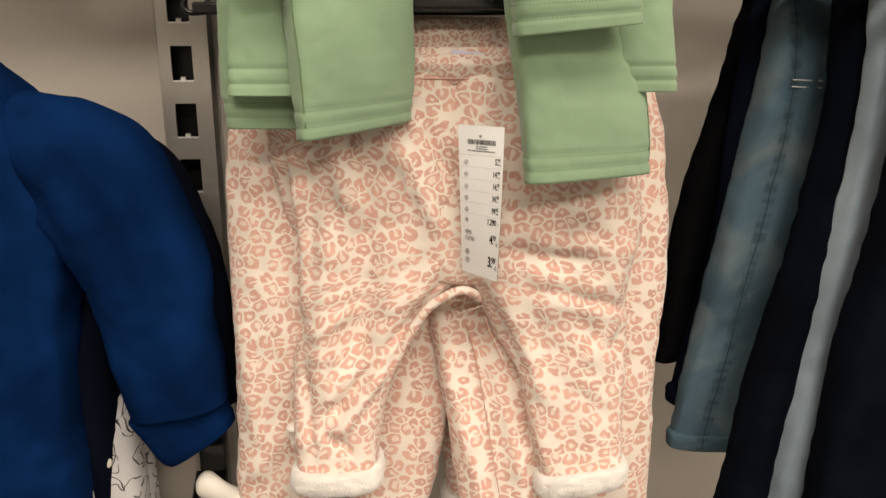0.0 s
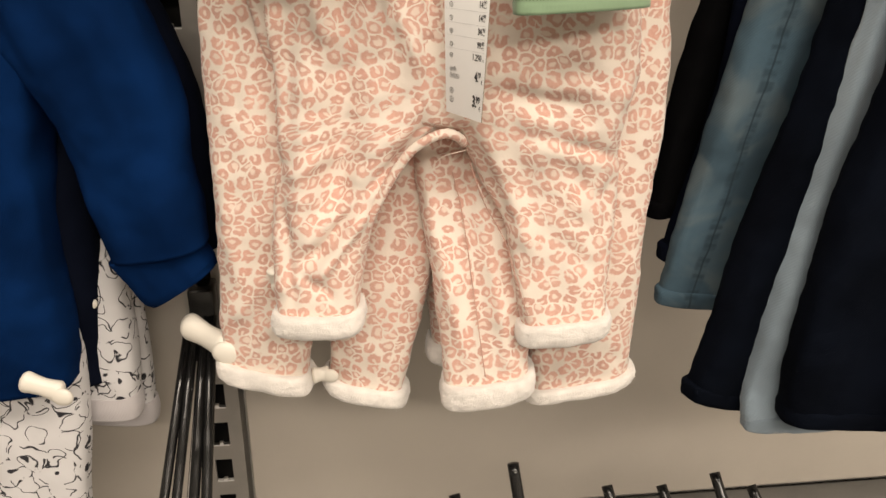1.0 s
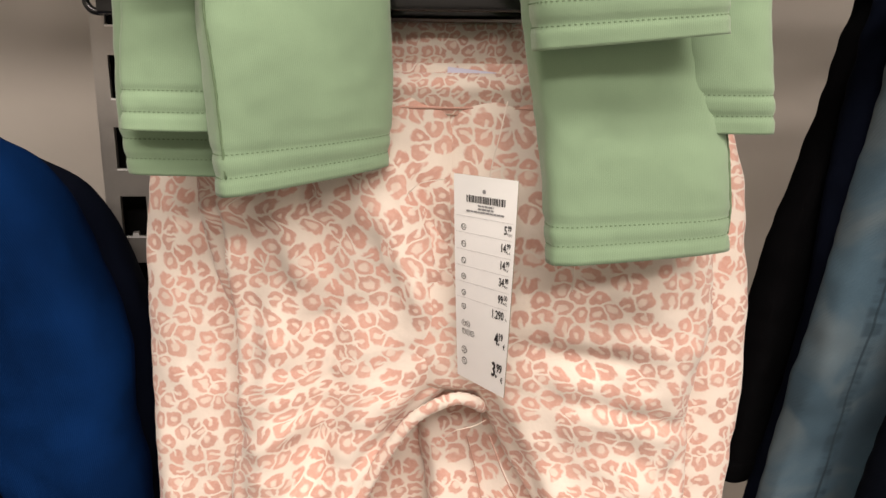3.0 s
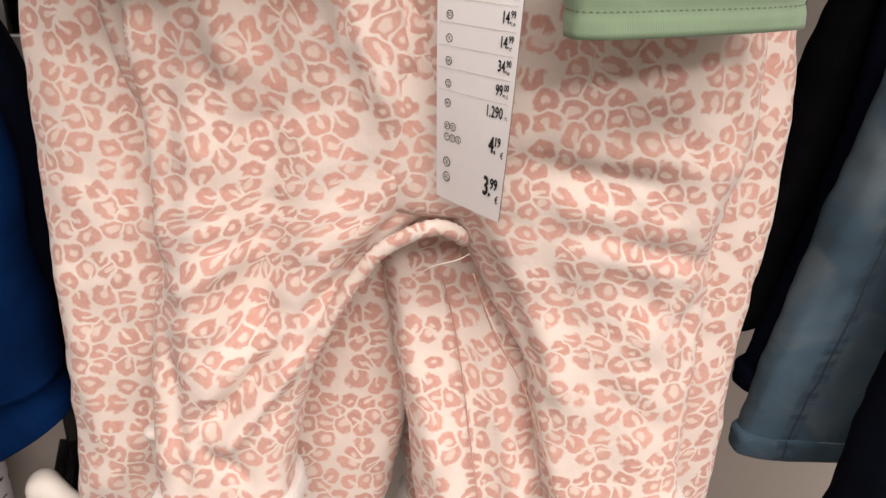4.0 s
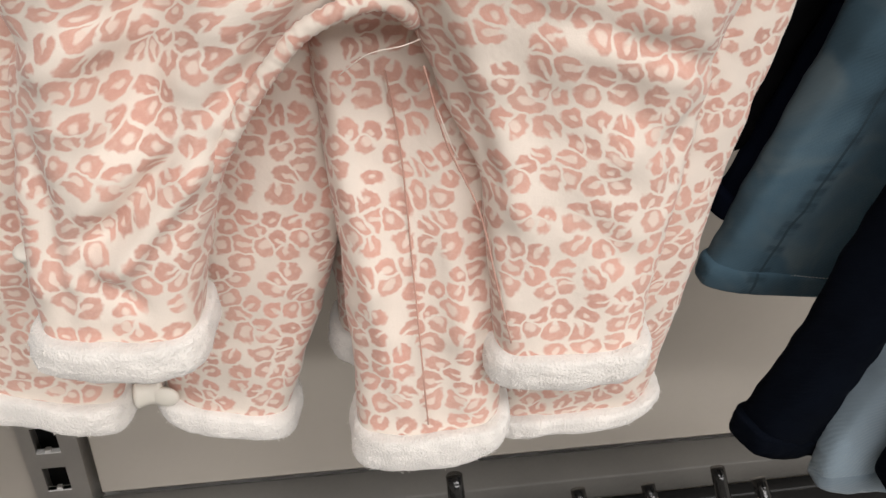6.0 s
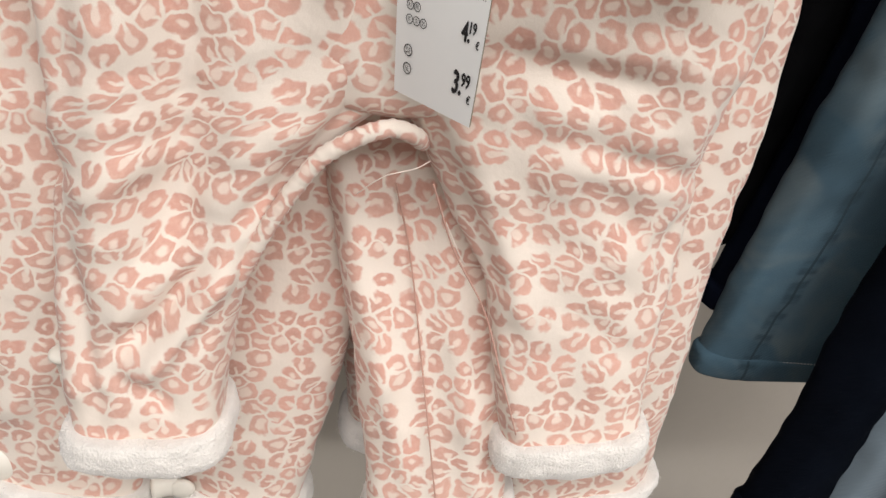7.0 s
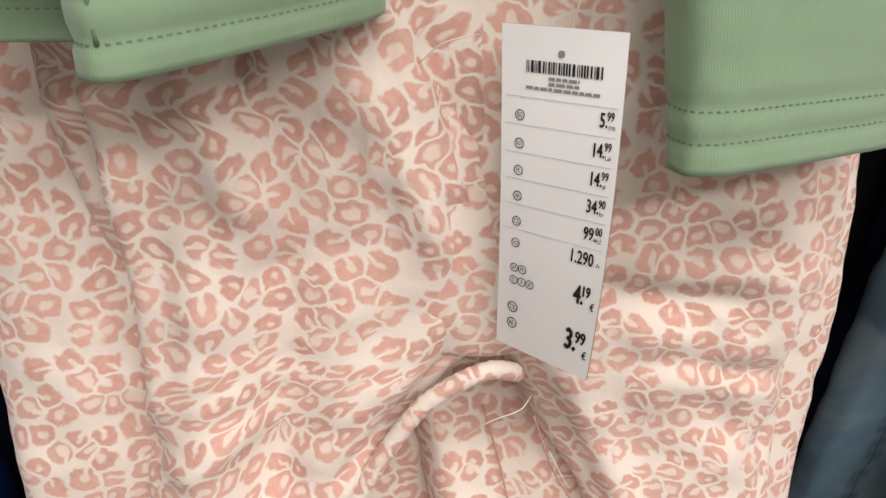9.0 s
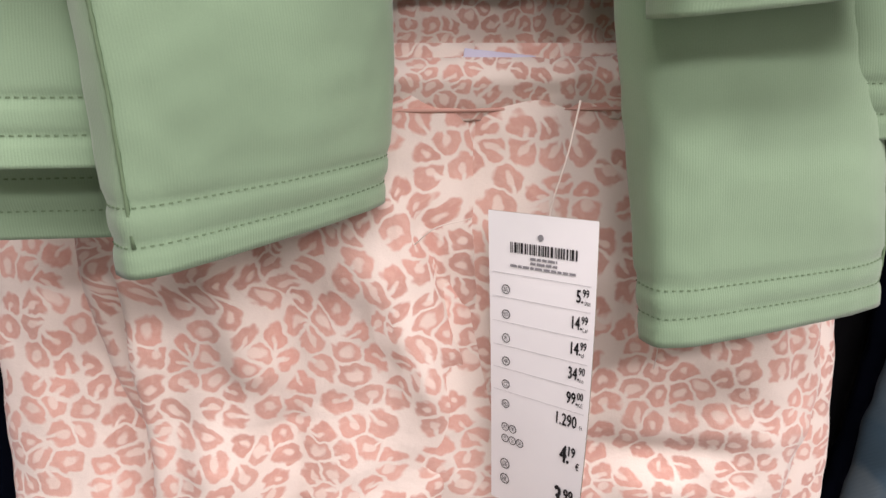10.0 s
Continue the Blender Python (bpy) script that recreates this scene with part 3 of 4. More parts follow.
leg_seam(front, [(0.030, 0.527, 1.158), (0.041, 0.5305, 1.128), (0.056, 0.5270, 1.102), (0.0665, 0.521, 1.072), (0.0755, 0.514, 1.047)], 0.0004)
# side seams
leg_seam(front, [(-0.098, 0.536, 1.29), (-0.094, 0.5345, 1.25), (-0.092, 0.5345, 1.20)], 0.0005)

# second pair
P2L = [(-0.089, 0.580, 1.335, 0.060, 0.014, 0), (-0.094, 0.570, 1.280, 0.064, 0.020, 0), (-0.097, 0.564, 1.200, 0.063, 0.023, 0), (-0.105, 0.560, 1.120, 0.050, 0.022, 0), (-0.120, 0.558, 1.050, 0.038, 0.020, 0),
       (-0.129, 0.552, 0.972, 0.033, 0.018, 0)]
P2R = [(0.050, 0.580, 1.335, 0.060, 0.014, 0), (0.045, 0.582, 1.280, 0.062, 0.018, 0), (0.036, 0.590, 1.200, 0.052, 0.018, 0), (0.032, 0.580, 1.130, 0.041, 0.020, 0), (0.043, 0.558, 1.050, 0.0365, 0.022, 0),
       (0.049, 0.537, 0.977, 0.0315, 0.021, 0)]
fold_p2 = folds(mid_of(P2R), [(0.002, 1.130, 0.028, 1.020, 0.006, 0.0042), (0.034, 1.140, 0.062, 1.010, 0.006, 0.0040), (0.052, 1.030, 0.076, 1.060, 0.006, 0.003), (0.012, 1.040, 0.034, 1.075, 0.005, 0.0025)])
fold_p1 = folds(mid_of(P2L), [(-0.150, 1.020, -0.105, 1.075, 0.008, 0.004), (-0.130, 1.000, -0.105, 1.040, 0.006, 0.003), (-0.150, 1.150, -0.140, 1.060, 0.007, 0.003)])
second = trousers([(P2L, -0.20, 0.022, 3.1, fold_p1), (P2R, 0.20, 0.026, 4.7, fold_p2)], (-0.03, 0.56, 0.97),
                  "pale pink rosette-print baby trousers hanging second on the hook")
leg_seam(second, [(0.018, 0.5605, 1.140), (0.026, 0.5545, 1.110), (0.036, 0.5365, 1.055), (0.043, 0.5225, 1.015), (0.047, 0.5165, 0.992)], 0.0004)
# third pair
P3L = [(-0.050, 0.600, 1.330, 0.062, 0.016, 0), (-0.045, 0.598, 1.230, 0.064, 0.020, 0), (-0.035, 0.594, 1.140, 0.050, 0.021, 0), (-0.038, 0.584, 1.060, 0.042, 0.020, 0), (-0.050, 0.568, 0.950, 0.030, 0.018, 0)]
P3R = [(0.098, 0.600, 1.330, 0.056, 0.016, 0), (0.105, 0.588, 1.280, 0.060, 0.018, 0), (0.110, 0.578, 1.180, 0.061, 0.018, 0), (0.120, 0.572, 1.080, 0.048, 0.018, 0), (0.127, 0.568, 0.960, 0.039, 0.018, 0)]
third = trousers([(P3L, -0.22, 0.020, 6.2, None), (P3R, 0.26, 0.016, 7.9, None)], (0.04, 0.59, 0.96),
                 "pale pink rosette-print baby trousers hanging third on the hook")
# fourth pair, mostly hidden
P4L = [(-0.040, 0.632, 1.330, 0.060, 0.014, 0), (-0.030, 0.630, 1.200, 0.060, 0.018, 0), (0.020, 0.618, 1.080, 0.036, 0.018, 0), (0.036, 0.604, 0.965, 0.032, 0.017, 0)]
P4R = [(0.080, 0.634, 1.330, 0.060, 0.014, 0), (0.090, 0.632, 1.200, 0.058, 0.018, 0), (0.105, 0.622, 1.080, 0.040, 0.018, 0), (0.120, 0.610, 0.985, 0.030, 0.016, 0)]
trousers([(P4L, -0.1, 0.024, 9.4, None), (P4R, 0.1, 0.020, 10.3, None)], (0.05, 0.62, 0.97),
         "pale pink rosette-print baby trousers at the back of the hook")


# ---- sage jackets above ----
def dashes(up, thickness=0.00045, skip=1):
    """Sewn stitches round the front of the last loft, up from its lower end."""
    end = GRID[-1][0]
    v, pts = min(GRID, key=lambda g: abs(end - up - g[0]))
    nu = len(pts)
    mid = sum((Vector(q) for q in pts), Vector()) / nu
    bm = bmesh.new()
    uvl = bm.loops.layers.uv.new("UVMap")
    line, total = [], 0.0
    for j in range(nu // 8, nu - nu // 8 + 1):
        line.append(Vector(pts[j % nu]))
    step, gap, at_ = 0.0021, 0.0008, 0.0
    d = [0.0]
    for a, b in zip(line, line[1:]):
        d.append(d[-1] + (b - a).length)

    def place(q):
        k = min(max(int(np.searchsorted(d, q)) - 1, 0), len(line) - 2)
        return line[k].lerp(line[k + 1], (q - d[k]) / max(d[k + 1] - d[k], 1e-9))
    q = 0.001
    while q + step < d[-1]:
        a, b = place(q), place(q + step - gap)
        t = (b - a).normalized()
        n = Vector(((a.x + b.x) / 2 - mid.x, (a.y + b.y) / 2 - mid.y, 0)) * 0.3 + Vector((0, -0.02, 0))
        n = (n - t * n.dot(t)).normalized()
        w = n.cross(t).normalized() * thickness
        o = n * 0.0005
        vs = [bm.verts.new(c) for c in (a + w - n * 0.0003, b + w - n * 0.0003, b - w - n * 0.0003, a - w - n * 0.0003, a.lerp(b, 0.2) + o, a.lerp(b, 0.8) + o)]
        for f in ((0, 1, 5, 4), (3, 4, 5, 2), (0, 4, 3), (1, 2, 5)):
            bm.faces.new([vs[x] for x in f])
        q += step
    bmesh.ops.recalc_face_normals(bm, faces=bm.faces)
    return bm


def column_seam(where, radius=0.0006, lift=0.0002, lo=0.25):
    """A seam down the last loft, at a share of the way round it."""
    pts = []
    for k in range(int(len(GRID) * lo), len(GRID), 6):
        ring = GRID[k][1]
        c = sum((Vector(q) for q in ring), Vector()) / len(ring)
        q = Vector(ring[int(len(ring) * where)])
        pts.append(q + (q - c).normalized() * lift)
    return cord(pts, radius, 5, 90, 0.15)


def flap(name, parent, rows, seed, fold=0.004, stitches=(0.0075, 0.0165), columns=()):
    full = [(*r, 0.0) if len(r) == 6 else r for r in rows]
    end = float(sum(np.linalg.norm(np.diff(np.array(full)[:, :3], axis=0), axis=1)))

    def grooves(a, st, v, z):
        return -sum(0.0009 * math.exp(-((end - v - up) / 0.0016) ** 2) for up in stitches)
    bm = loft(full, 96, 150, 0.55, fold, 16.0, 4.0, seed, 0.0005, 120.0, grooves)
    sewn = [dashes(up) for up in stitches] + [column_seam(c) for c in columns]
    ob = part(name, bm, GREEN, parent)
    for b in sewn:
        part("seam", b, GREEN_THREAD, ob)
    return ob


jacket = thing("baby_jacket", (0.0, 0.49, 1.255), "sage green jersey baby jacket hanging open", "jacket", "sage jackets")
flap("front_panel", jacket, [(-0.035, 0.530, 1.560, 0.032, 0.008, 12), (-0.045, 0.505, 1.450, 0.036, 0.012, 18), (-0.056, 0.495, 1.380, 0.041, 0.014, 28, 0.02), (-0.055, 0.497, 1.334, 0.042, 0.013, 34, 0.02),
                             (-0.0555, 0.500, 1.2945, 0.0405, 0.010, 38, 0.10)], 1.2, columns=(0.69,))
flap("front_panel", jacket, [(0.070, 0.530, 1.560, 0.032, 0.008, 12), (0.074, 0.510, 1.450, 0.046, 0.012, 20), (0.079, 0.502, 1.370, 0.044, 0.014, 22), (0.088, 0.502, 1.310, 0.0425, 0.014, 14),
                             (0.0930, 0.499, 1.2640, 0.0425, 0.010, 14, 0.05)], 2.2, columns=(0.31,))
flap("sleeve", jacket, [(0.060, 0.520, 1.540, 0.030, 0.016, 10), (0.066, 0.480, 1.450, 0.044, 0.020, 12), (0.074, 0.470, 1.398, 0.040, 0.018, 12), (0.079, 0.474, 1.355, 0.0380, 0.013, 8, 0.10)], 3.2)
part("shoulders", loft([(0.005, 0.600, 1.780, 0.050, 0.030, 4, 0), (0.005, 0.590, 1.740, 0.120, 0.050, 4, 0), (0.005, 0.580, 1.660, 0.180, 0.065, 4, 0), (0.005, 0.575, 1.560, 0.175, 0.062, 4, 0), (0.005, 0.572, 1.470, 0.150, 0.050, 4, 0),
                         (0.005, 0.572, 1.436, 0.140, 0.040, 4, 0)], 90, 70, 0.65, 0.008, 12.0, 6.0, 8.0), GREEN, jacket)
jacket2 = thing("baby_jacket", (0.0, 0.53, 1.29), "sage green jersey baby jacket hanging behind the first", "jacket", "sage jackets")
flap("back_panel", jacket2, [(0.0, 0.555, 1.560, 0.060, 0.010, 6), (0.0, 0.540, 1.450, 0.115, 0.012, 4), (-0.002, 0.548, 1.400, 0.12, 0.004, 4)], 4.1, 0.003, stitches=())
flap("side_panel", jacket2, [(-0.100, 0.530, 1.480, 0.030, 0.010, 0), (-0.110, 0.515, 1.390, 0.028, 0.012, 0), (-0.112, 0.510, 1.340, 0.026, 0.012, 0), (-0.110, 0.508, 1.295, 0.027, 0.010, 0)], 5.1)
flap("side_panel", jacket2, [(0.105, 0.530, 1.480, 0.030, 0.010, 0), (0.108, 0.515, 1.400, 0.030, 0.012, 0), (0.115, 0.510, 1.350, 0.028, 0.012, 0), (0.120, 0.508, 1.318, 0.028, 0.009, 0)], 6.1)


jacket3 = thing("baby_jacket", (0.0, 0.52, 1.29), "sage green jersey baby jacket squeezed between the others", "jacket", "sage jackets")
flap("side_panel", jacket3, [(-0.098, 0.520, 1.480, 0.026, 0.008, 0), (-0.106, 0.500, 1.390, 0.026, 0.010, 0), (-0.108, 0.492, 1.345, 0.025, 0.010, 0), (-0.107, 0.490, 1.3165, 0.025, 0.009, 0)], 7.1)
flap("side_panel", jacket3, [(0.100, 0.545, 1.480, 0.026, 0.008, 0), (0.104, 0.535, 1.390, 0.026, 0.010, 0), (0.108, 0.530, 1.335, 0.026, 0.010, 0), (0.110, 0.528, 1.291, 0.026, 0.008, 0)], 8.1)


def open_sleeve(parent, rows, seed):
    """A sleeve whose round opening is seen: outside, rolled rim and inside, its shade put in as dark colour."""
    p = [(*r, 0.0) for r in rows]
    inner = [(r[0], r[1], r[2], r[3] - 0.003, r[4] - 0.003, r[5], 0.0) for r in rows[::-1]]
    bm = loft(p, 48, 60, 0.95, 0.002, 20, 8, seed, caps=(True, False), level=False)
    RIM = [tuple((Vector(q) - Vector(p[-1][:3])) * 0.90 + Vector(p[-1][:3])) for q in GRID[-1][1][::3]]
    bm2 = loft(inner, 48, 60, 0.95, 0.002, 20, 8, seed, caps=(False, False), level=False)
    ob = part("sleeve", bm, GREEN, parent)
    part("inner_face", bm2, GREEN_SHADED, ob, "inside of the sleeve, darkened to stand in for shade")
    edge = [Vector(q) for q in RIM]
    part("rim", cord(edge + edge[:1], 0.0024, 10, 60), GREEN, ob, "rolled sleeve opening")
    return ob


open_sleeve(jacket, [(-0.098, 0.540, 1.530, 0.019, 0.019, 0), (-0.100, 0.515, 1.470, 0.019, 0.019, 0), (-0.102, 0.482, 1.422, 0.018, 0.018, 0), (-0.104, 0.452, 1.391, 0.0165, 0.0155, 0)], 2.0)


# ---- price tag ----
def text_mesh(body, size, squeeze=1.0):
    cu = bpy.data.curves.new("writing", "FONT")
    cu.body, cu.size, cu.extrude, cu.resolution_u = body, size, 0.0, 2
    ob = new("writing", cu)
    dg = bpy.context.evaluated_depsgraph_get()
    me = bpy.data.meshes.new_from_object(ob.evaluated_get(dg))
    bpy.data.objects.remove(ob)
    bm = bmesh.new()
    bm.from_mesh(me)
    bpy.data.meshes.remove(me)
    bmesh.ops.scale(bm, vec=(squeeze, 1, 1), verts=bm.verts)
    return bm


TAG_W, TAG_H = 0.0400, 0.1130


SX, SY = 0.86, 0.89        # the layout below is drawn on a card of 40 x 113 mm


def on_bow(x, y, lift):
    """A place on the twisted card: x from the middle, y down from the top edge."""
    t = -y / TAG_H
    turn = radians(33 + 17 * t)
    x, y = x * SX, y * SY
    bow = 0.003 * math.sin(math.pi * t)
    return Vector((x * math.cos(turn) - lift * math.sin(turn), y, x * math.sin(turn) + bow + lift * math.cos(turn)))


def on_card(bm, m, lift):
    for v in bm.verts:
        v.co = m @ on_bow(v.co.x, v.co.y, lift)
    return bm


def card_grid(w0, w1, h0, h1, nx=8, ny=24):
    bm = bmesh.new()
    g = [[bm.verts.new((w0 + (w1 - w0) * i / nx, h0 + (h1 - h0) * j / ny, 0)) for i in range(nx + 1)] for j in range(ny + 1)]
    for j in range(ny):
        for i in range(nx):
            bm.faces.new((g[j][i], g[j][i + 1], g[j + 1][i + 1], g[j + 1][i]))
    return bm


def price_tag():
    ob = thing("price_tag", (0.03, 0.49, 1.19), "white card price tag with barcode and prices on a nylon loop", "price tag")
    m = Matrix.Translation((0.0245, 0.505, 1.2965)) @ Matrix.Rotation(radians(90), 4, "X")
    ob.matrix_world = Matrix.Translation((0.03, 0.49, 1.19))
    card = merge(on_card(card_grid(-TAG_W / 2, TAG_W / 2, -TAG_H, 0), m, 0.00025))
    part("card", card, PAPER, ob)
    back = on_card(card_grid(-TAG_W / 2, TAG_W / 2, -TAG_H, 0), m, -0.00025)
    bmesh.ops.reverse_faces(back, faces=back.faces)
    part("front_print", back, TAUPE, ob, "taupe printed front of the card, turned to the trousers")
    lift = 0.0006

    def put(name, bm, x, y, material):
        bmesh.ops.translate(bm, vec=(x, y, 0), verts=bm.verts)
        on_card(bm, m, lift)
        part(name, bm, material, ob, "", False)

    def words(body, size, right, y, squeeze=0.62, left=None, material=None, bold=0.0, name="writing"):
        bm = text_mesh(body, size, squeeze)
        xs = [v.co.x for v in bm.verts]
        shift = (right - max(xs)) if left is None else left - min(xs)
        if bold:
            extra = []
            for dx, dy in ((bold, 0), (-bold, 0), (0, bold), (0, -bold)):
                c = bm.copy()
                bmesh.ops.translate(c, vec=(dx, dy, 0.0), verts=c.verts)
                extra.append(c)
            bm = merge(bm, *extra)
            for i, v in enumerate(bm.verts):
                v.co.z = 0
        put(name, bm, shift, y, material or INK)

    def rule(y):
        put("rule", card_grid(-0.0185, 0.0185, -0.0001, 0.0001, 6, 1), 0, y, RULE_INK)

    # barcode
    rnd = random.Random(4)
    x = -0.0115
    while x < 0.0125:
        w = rnd.choice((0.0003, 0.0003, 0.0006, 0.0009))
        put("bar", card_grid(0, w, -0.0036, 0, 1, 2), x, -0.0100, INK)
        x += w + rnd.choice((0.0003, 0.0003, 0.0006))
    for y, a, b in ((-0.0145, -0.004, 0.006), (-0.0161, -0.004, 0.006), (-0.0177, -0.0115, 0.0130)):
        x = a
        while x < b:
            w = rnd.uniform(0.0012, 0.0030)
            put("print_line", card_grid(0, min(w, b - x), -0.0009, 0, 1, 1), x, y, GREY_INK)
            x += w + 0.0004
    hole = bmesh.new()
    bmesh.ops.create_circle(hole, cap_ends=True, segments=20, radius=0.0011)
    put("hole", hole, -0.0002, -0.0075, GREY_INK)
    rows = [("BG", "5.", "99", "/\u043b\u0432", -0.0270), ("RO", "14.", "99", "Lei", -0.0360), ("PL", "14.", "99", "z\u0142", -0.0448), ("HR", "34.", "90", "kn", -0.0535), ("CZ", "99.", "00", "K\u010d", -0.0624)]
    rule(-0.0212)
    for code, a, b, unit, y in rows:
        words(a, 0.0060, 0.0156, y, 0.60, bold=0.00012, name="price")
        words(b, 0.0038, 0, y + 0.0020, 0.62, left=0.0155, bold=0.00007, name="price")
        words(unit, 0.0022, 0, y - 0.0006, 0.75, left=0.0160, name="unit")
        badge(put, words, code, -0.0133, y + 0.0001, 0.00165)
        rule(y - 0.0028)
    words("1.290", 0.0064, 0.0160, -0.0711, 0.62, bold=0.0001, name="price")
    words("Ft", 0.0022, 0.0184, -0.0711, 0.7, name="unit")
    badge(put, words, "HU", -0.0133, -0.0702, 0.00165)
    for code, x, y in (("AT", -0.0133, -0.0797), ("FR", -0.0100, -0.0797), ("IT", -0.0133, -0.0845), ("SI", -0.0100, -0.0845), ("SK", -0.0067, -0.0845)):
        badge(put, words, code, x, y, 0.00165)
    for code, x, y in (("DE", -0.0131, -0.0955), ("NL", -0.0131, -0.1022)):
        badge(put, words, code, x, y, 0.00215)
    words("4.", 0.0092, 0.0141, -0.0851, 0.58, bold=0.00026, name="price")
    words("19", 0.0054, 0, -0.0822, 0.62, left=0.0139, bold=0.00014, name="price")
    words("\u20ac", 0.0036, 0.0184, -0.0864, 0.62, bold=0.00008, name="unit")
    words("3.", 0.0112, 0.0137, -0.1032, 0.58, bold=0.00036, name="price")
    words("99", 0.0066, 0, -0.1000, 0.62, left=0.0134, bold=0.00018, name="price")
    words("\u20ac", 0.0042, 0.0184, -0.1052, 0.62, bold=0.00008, name="unit")
    part("nylon_loop", cord([(0.0263, 0.5055, 1.2895), (0.0268, 0.503, 1.300), (0.030, 0.500, 1.315), (0.033, 0.500, 1.330)], 0.0003, 5, 24), PALE_THREAD, ob, "clear nylon loop")
    return ob


def badge(put, words, code, x, y, r):
    bm = bmesh.new()
    n = 28
    a = [bm.verts.new((r * math.cos(2 * math.pi * k / n), r * 1.02 * math.sin(2 * math.pi * k / n), 0)) for k in range(n)]
    b = [bm.verts.new((0.82 * r * math.cos(2 * math.pi * k / n), 0.82 * r * 1.02 * math.sin(2 * math.pi * k / n), 0)) for k in range(n)]
    for k in range(n):
        bm.faces.new((a[k], a[(k + 1) % n], b[(k + 1) % n], b[k]))
    put("badge_ring", bm, x, y, INK)
    t = text_mesh(code, r * 1.35, 0.62)
    xs = [v.co.x for v in t.verts]
    put("badge_code", t, x - (max(xs) + min(xs)) / 2, y - r * 0.47, INK)


price_tag()

# ---- blue sweatshirts ----
def sweatshirt(body, sleeve, material, base, label, seed, cuff_rows=None):
    ob = thing("sweatshirt", base, label, "sweatshirt", "sweatshirts on the wall")
    part("body", loft([(*r, 0.0) for r in body], 90, 110, 0.6, 0.012, 15.0, 4.0, seed, 0.0014, 60.0), material, ob)
    part("sleeve", loft([(*r, 0.0) if len(r) == 6 else r for r in sleeve], 70, 110, 0.75, 0.010, 20.0, 8.0, seed + 1, 0.0012, 70.0, level=False), material, ob)
    if cuff_rows:
        part("cuff", loft([(*r, 0.0) if len(r) == 6 else r for r in cuff_rows], 70, 30, 0.75, 0.0016, 90.0, 4.0, seed + 2, level=False), material, ob, "ribbed cuff")
    return ob


BODY = [(-0.400, 0.585, 1.340, 0.060, 0.020, 0), (-0.400, 0.575, 1.310, 0.105, 0.030, 0), (-0.400, 0.565, 1.260, 0.142, 0.040, 0), (-0.400, 0.560, 1.180, 0.128, 0.044, 0), (-0.408, 0.560, 1.060, 0.124, 0.042, 0),
        (-0.412, 0.560, 0.950, 0.118, 0.036, 0)]
SLEEVE = [(-0.312, 0.572, 1.288, 0.038, 0.030, 0), (-0.254, 0.562, 1.252, 0.049, 0.033, 0), (-0.223, 0.558, 1.190, 0.043, 0.032, 0), (-0.214, 0.556, 1.125, 0.039, 0.030, 0), (-0.204, 0.556, 1.074, 0.037, 0.027, 0)]
CUFF = [(-0.211, 0.560, 1.080, 0.038, 0.026, 0), (-0.202, 0.560, 1.062, 0.0345, 0.024, 0), (-0.194, 0.560, 1.048, 0.034, 0.023, 0), (-0.190, 0.560, 1.042, 0.031, 0.020, 0)]
sweatshirt(BODY, SLEEVE, BLUE, (-0.40, 0.56, 0.95), "royal blue baby sweatshirt hanging on the wall", 1.0, CUFF)
shift = lambda rows, dx, dy, dz: [(r[0] + dx, r[1] + dy, r[2] + dz, *r[3:]) for r in rows]
sweatshirt(shift(BODY, 0.010, 0.050, -0.026), shift(SLEEVE, 0.002, 0.055, -0.020), NAVY, (-0.38, 0.63, 0.95), "dark navy baby sweatshirt hanging behind the blue one", 4.0)
mark = thing("chest_print", (-0.318, 0.515, 1.135), "small white printed bars on the blue sweatshirt", "print")
for k in range(3):
    part("bar", box((-0.330, 0.5165, 1.131 + 0.004 * k), (-0.3175, 0.5195, 1.1325 + 0.004 * k), 0.0003), PAPER, mark)

# ---- printed trousers below the sweatshirts ----
def printed(rows, base, seed, hem=True):
    ob = thing("printed_trousers", base, "white baby trousers printed with thin black outlines", "trousers", "printed trousers")
    for k, r in enumerate(rows):
        part("leg", loft([(*q, 0.0) for q in r], 60, 70, 0.65, 0.005, 16.0, 7.0, seed + k), PRINT, ob)
        x, y, z, hw, hd, yaw = r[-1]
        if hem:
            part("hem", loft([(x, y, z + 0.003, hw + 0.001, hd + 0.001, 0, 0), (x, y, z - 0.010, hw + 0.002, hd + 0.002, 0, 0), (x, y, z - 0.022, hw, hd, 0, 0)], 50, 16, 0.65, 0.001, 40, 8, seed), LILAC, ob, "plain grey-white rib hem")
    return ob


printed([[(-0.355, 0.580, 1.000, 0.060, 0.020, 0), (-0.355, 0.575, 0.900, 0.058, 0.024, 0), (-0.362, 0.575, 0.800, 0.050, 0.022, 0), (-0.370, 0.575, 0.700, 0.045, 0.020, 0)]], (-0.36, 0.575, 0.68), 1.5)
printed([[(-0.310, 0.612, 1.060, 0.040, 0.018, 0), (-0.303, 0.612, 0.980, 0.038, 0.020, 0), (-0.302, 0.612, 0.902, 0.036, 0.018, 0)]], (-0.29, 0.62, 0.87), 3.5)
printed([[(-0.315, 0.648, 1.040, 0.042, 0.014, 0), (-0.308, 0.648, 0.960, 0.040, 0.016, 0), (-0.305, 0.648, 0.868, 0.036, 0.015, 0)]], (-0.285, 0.655, 0.85), 5.5)


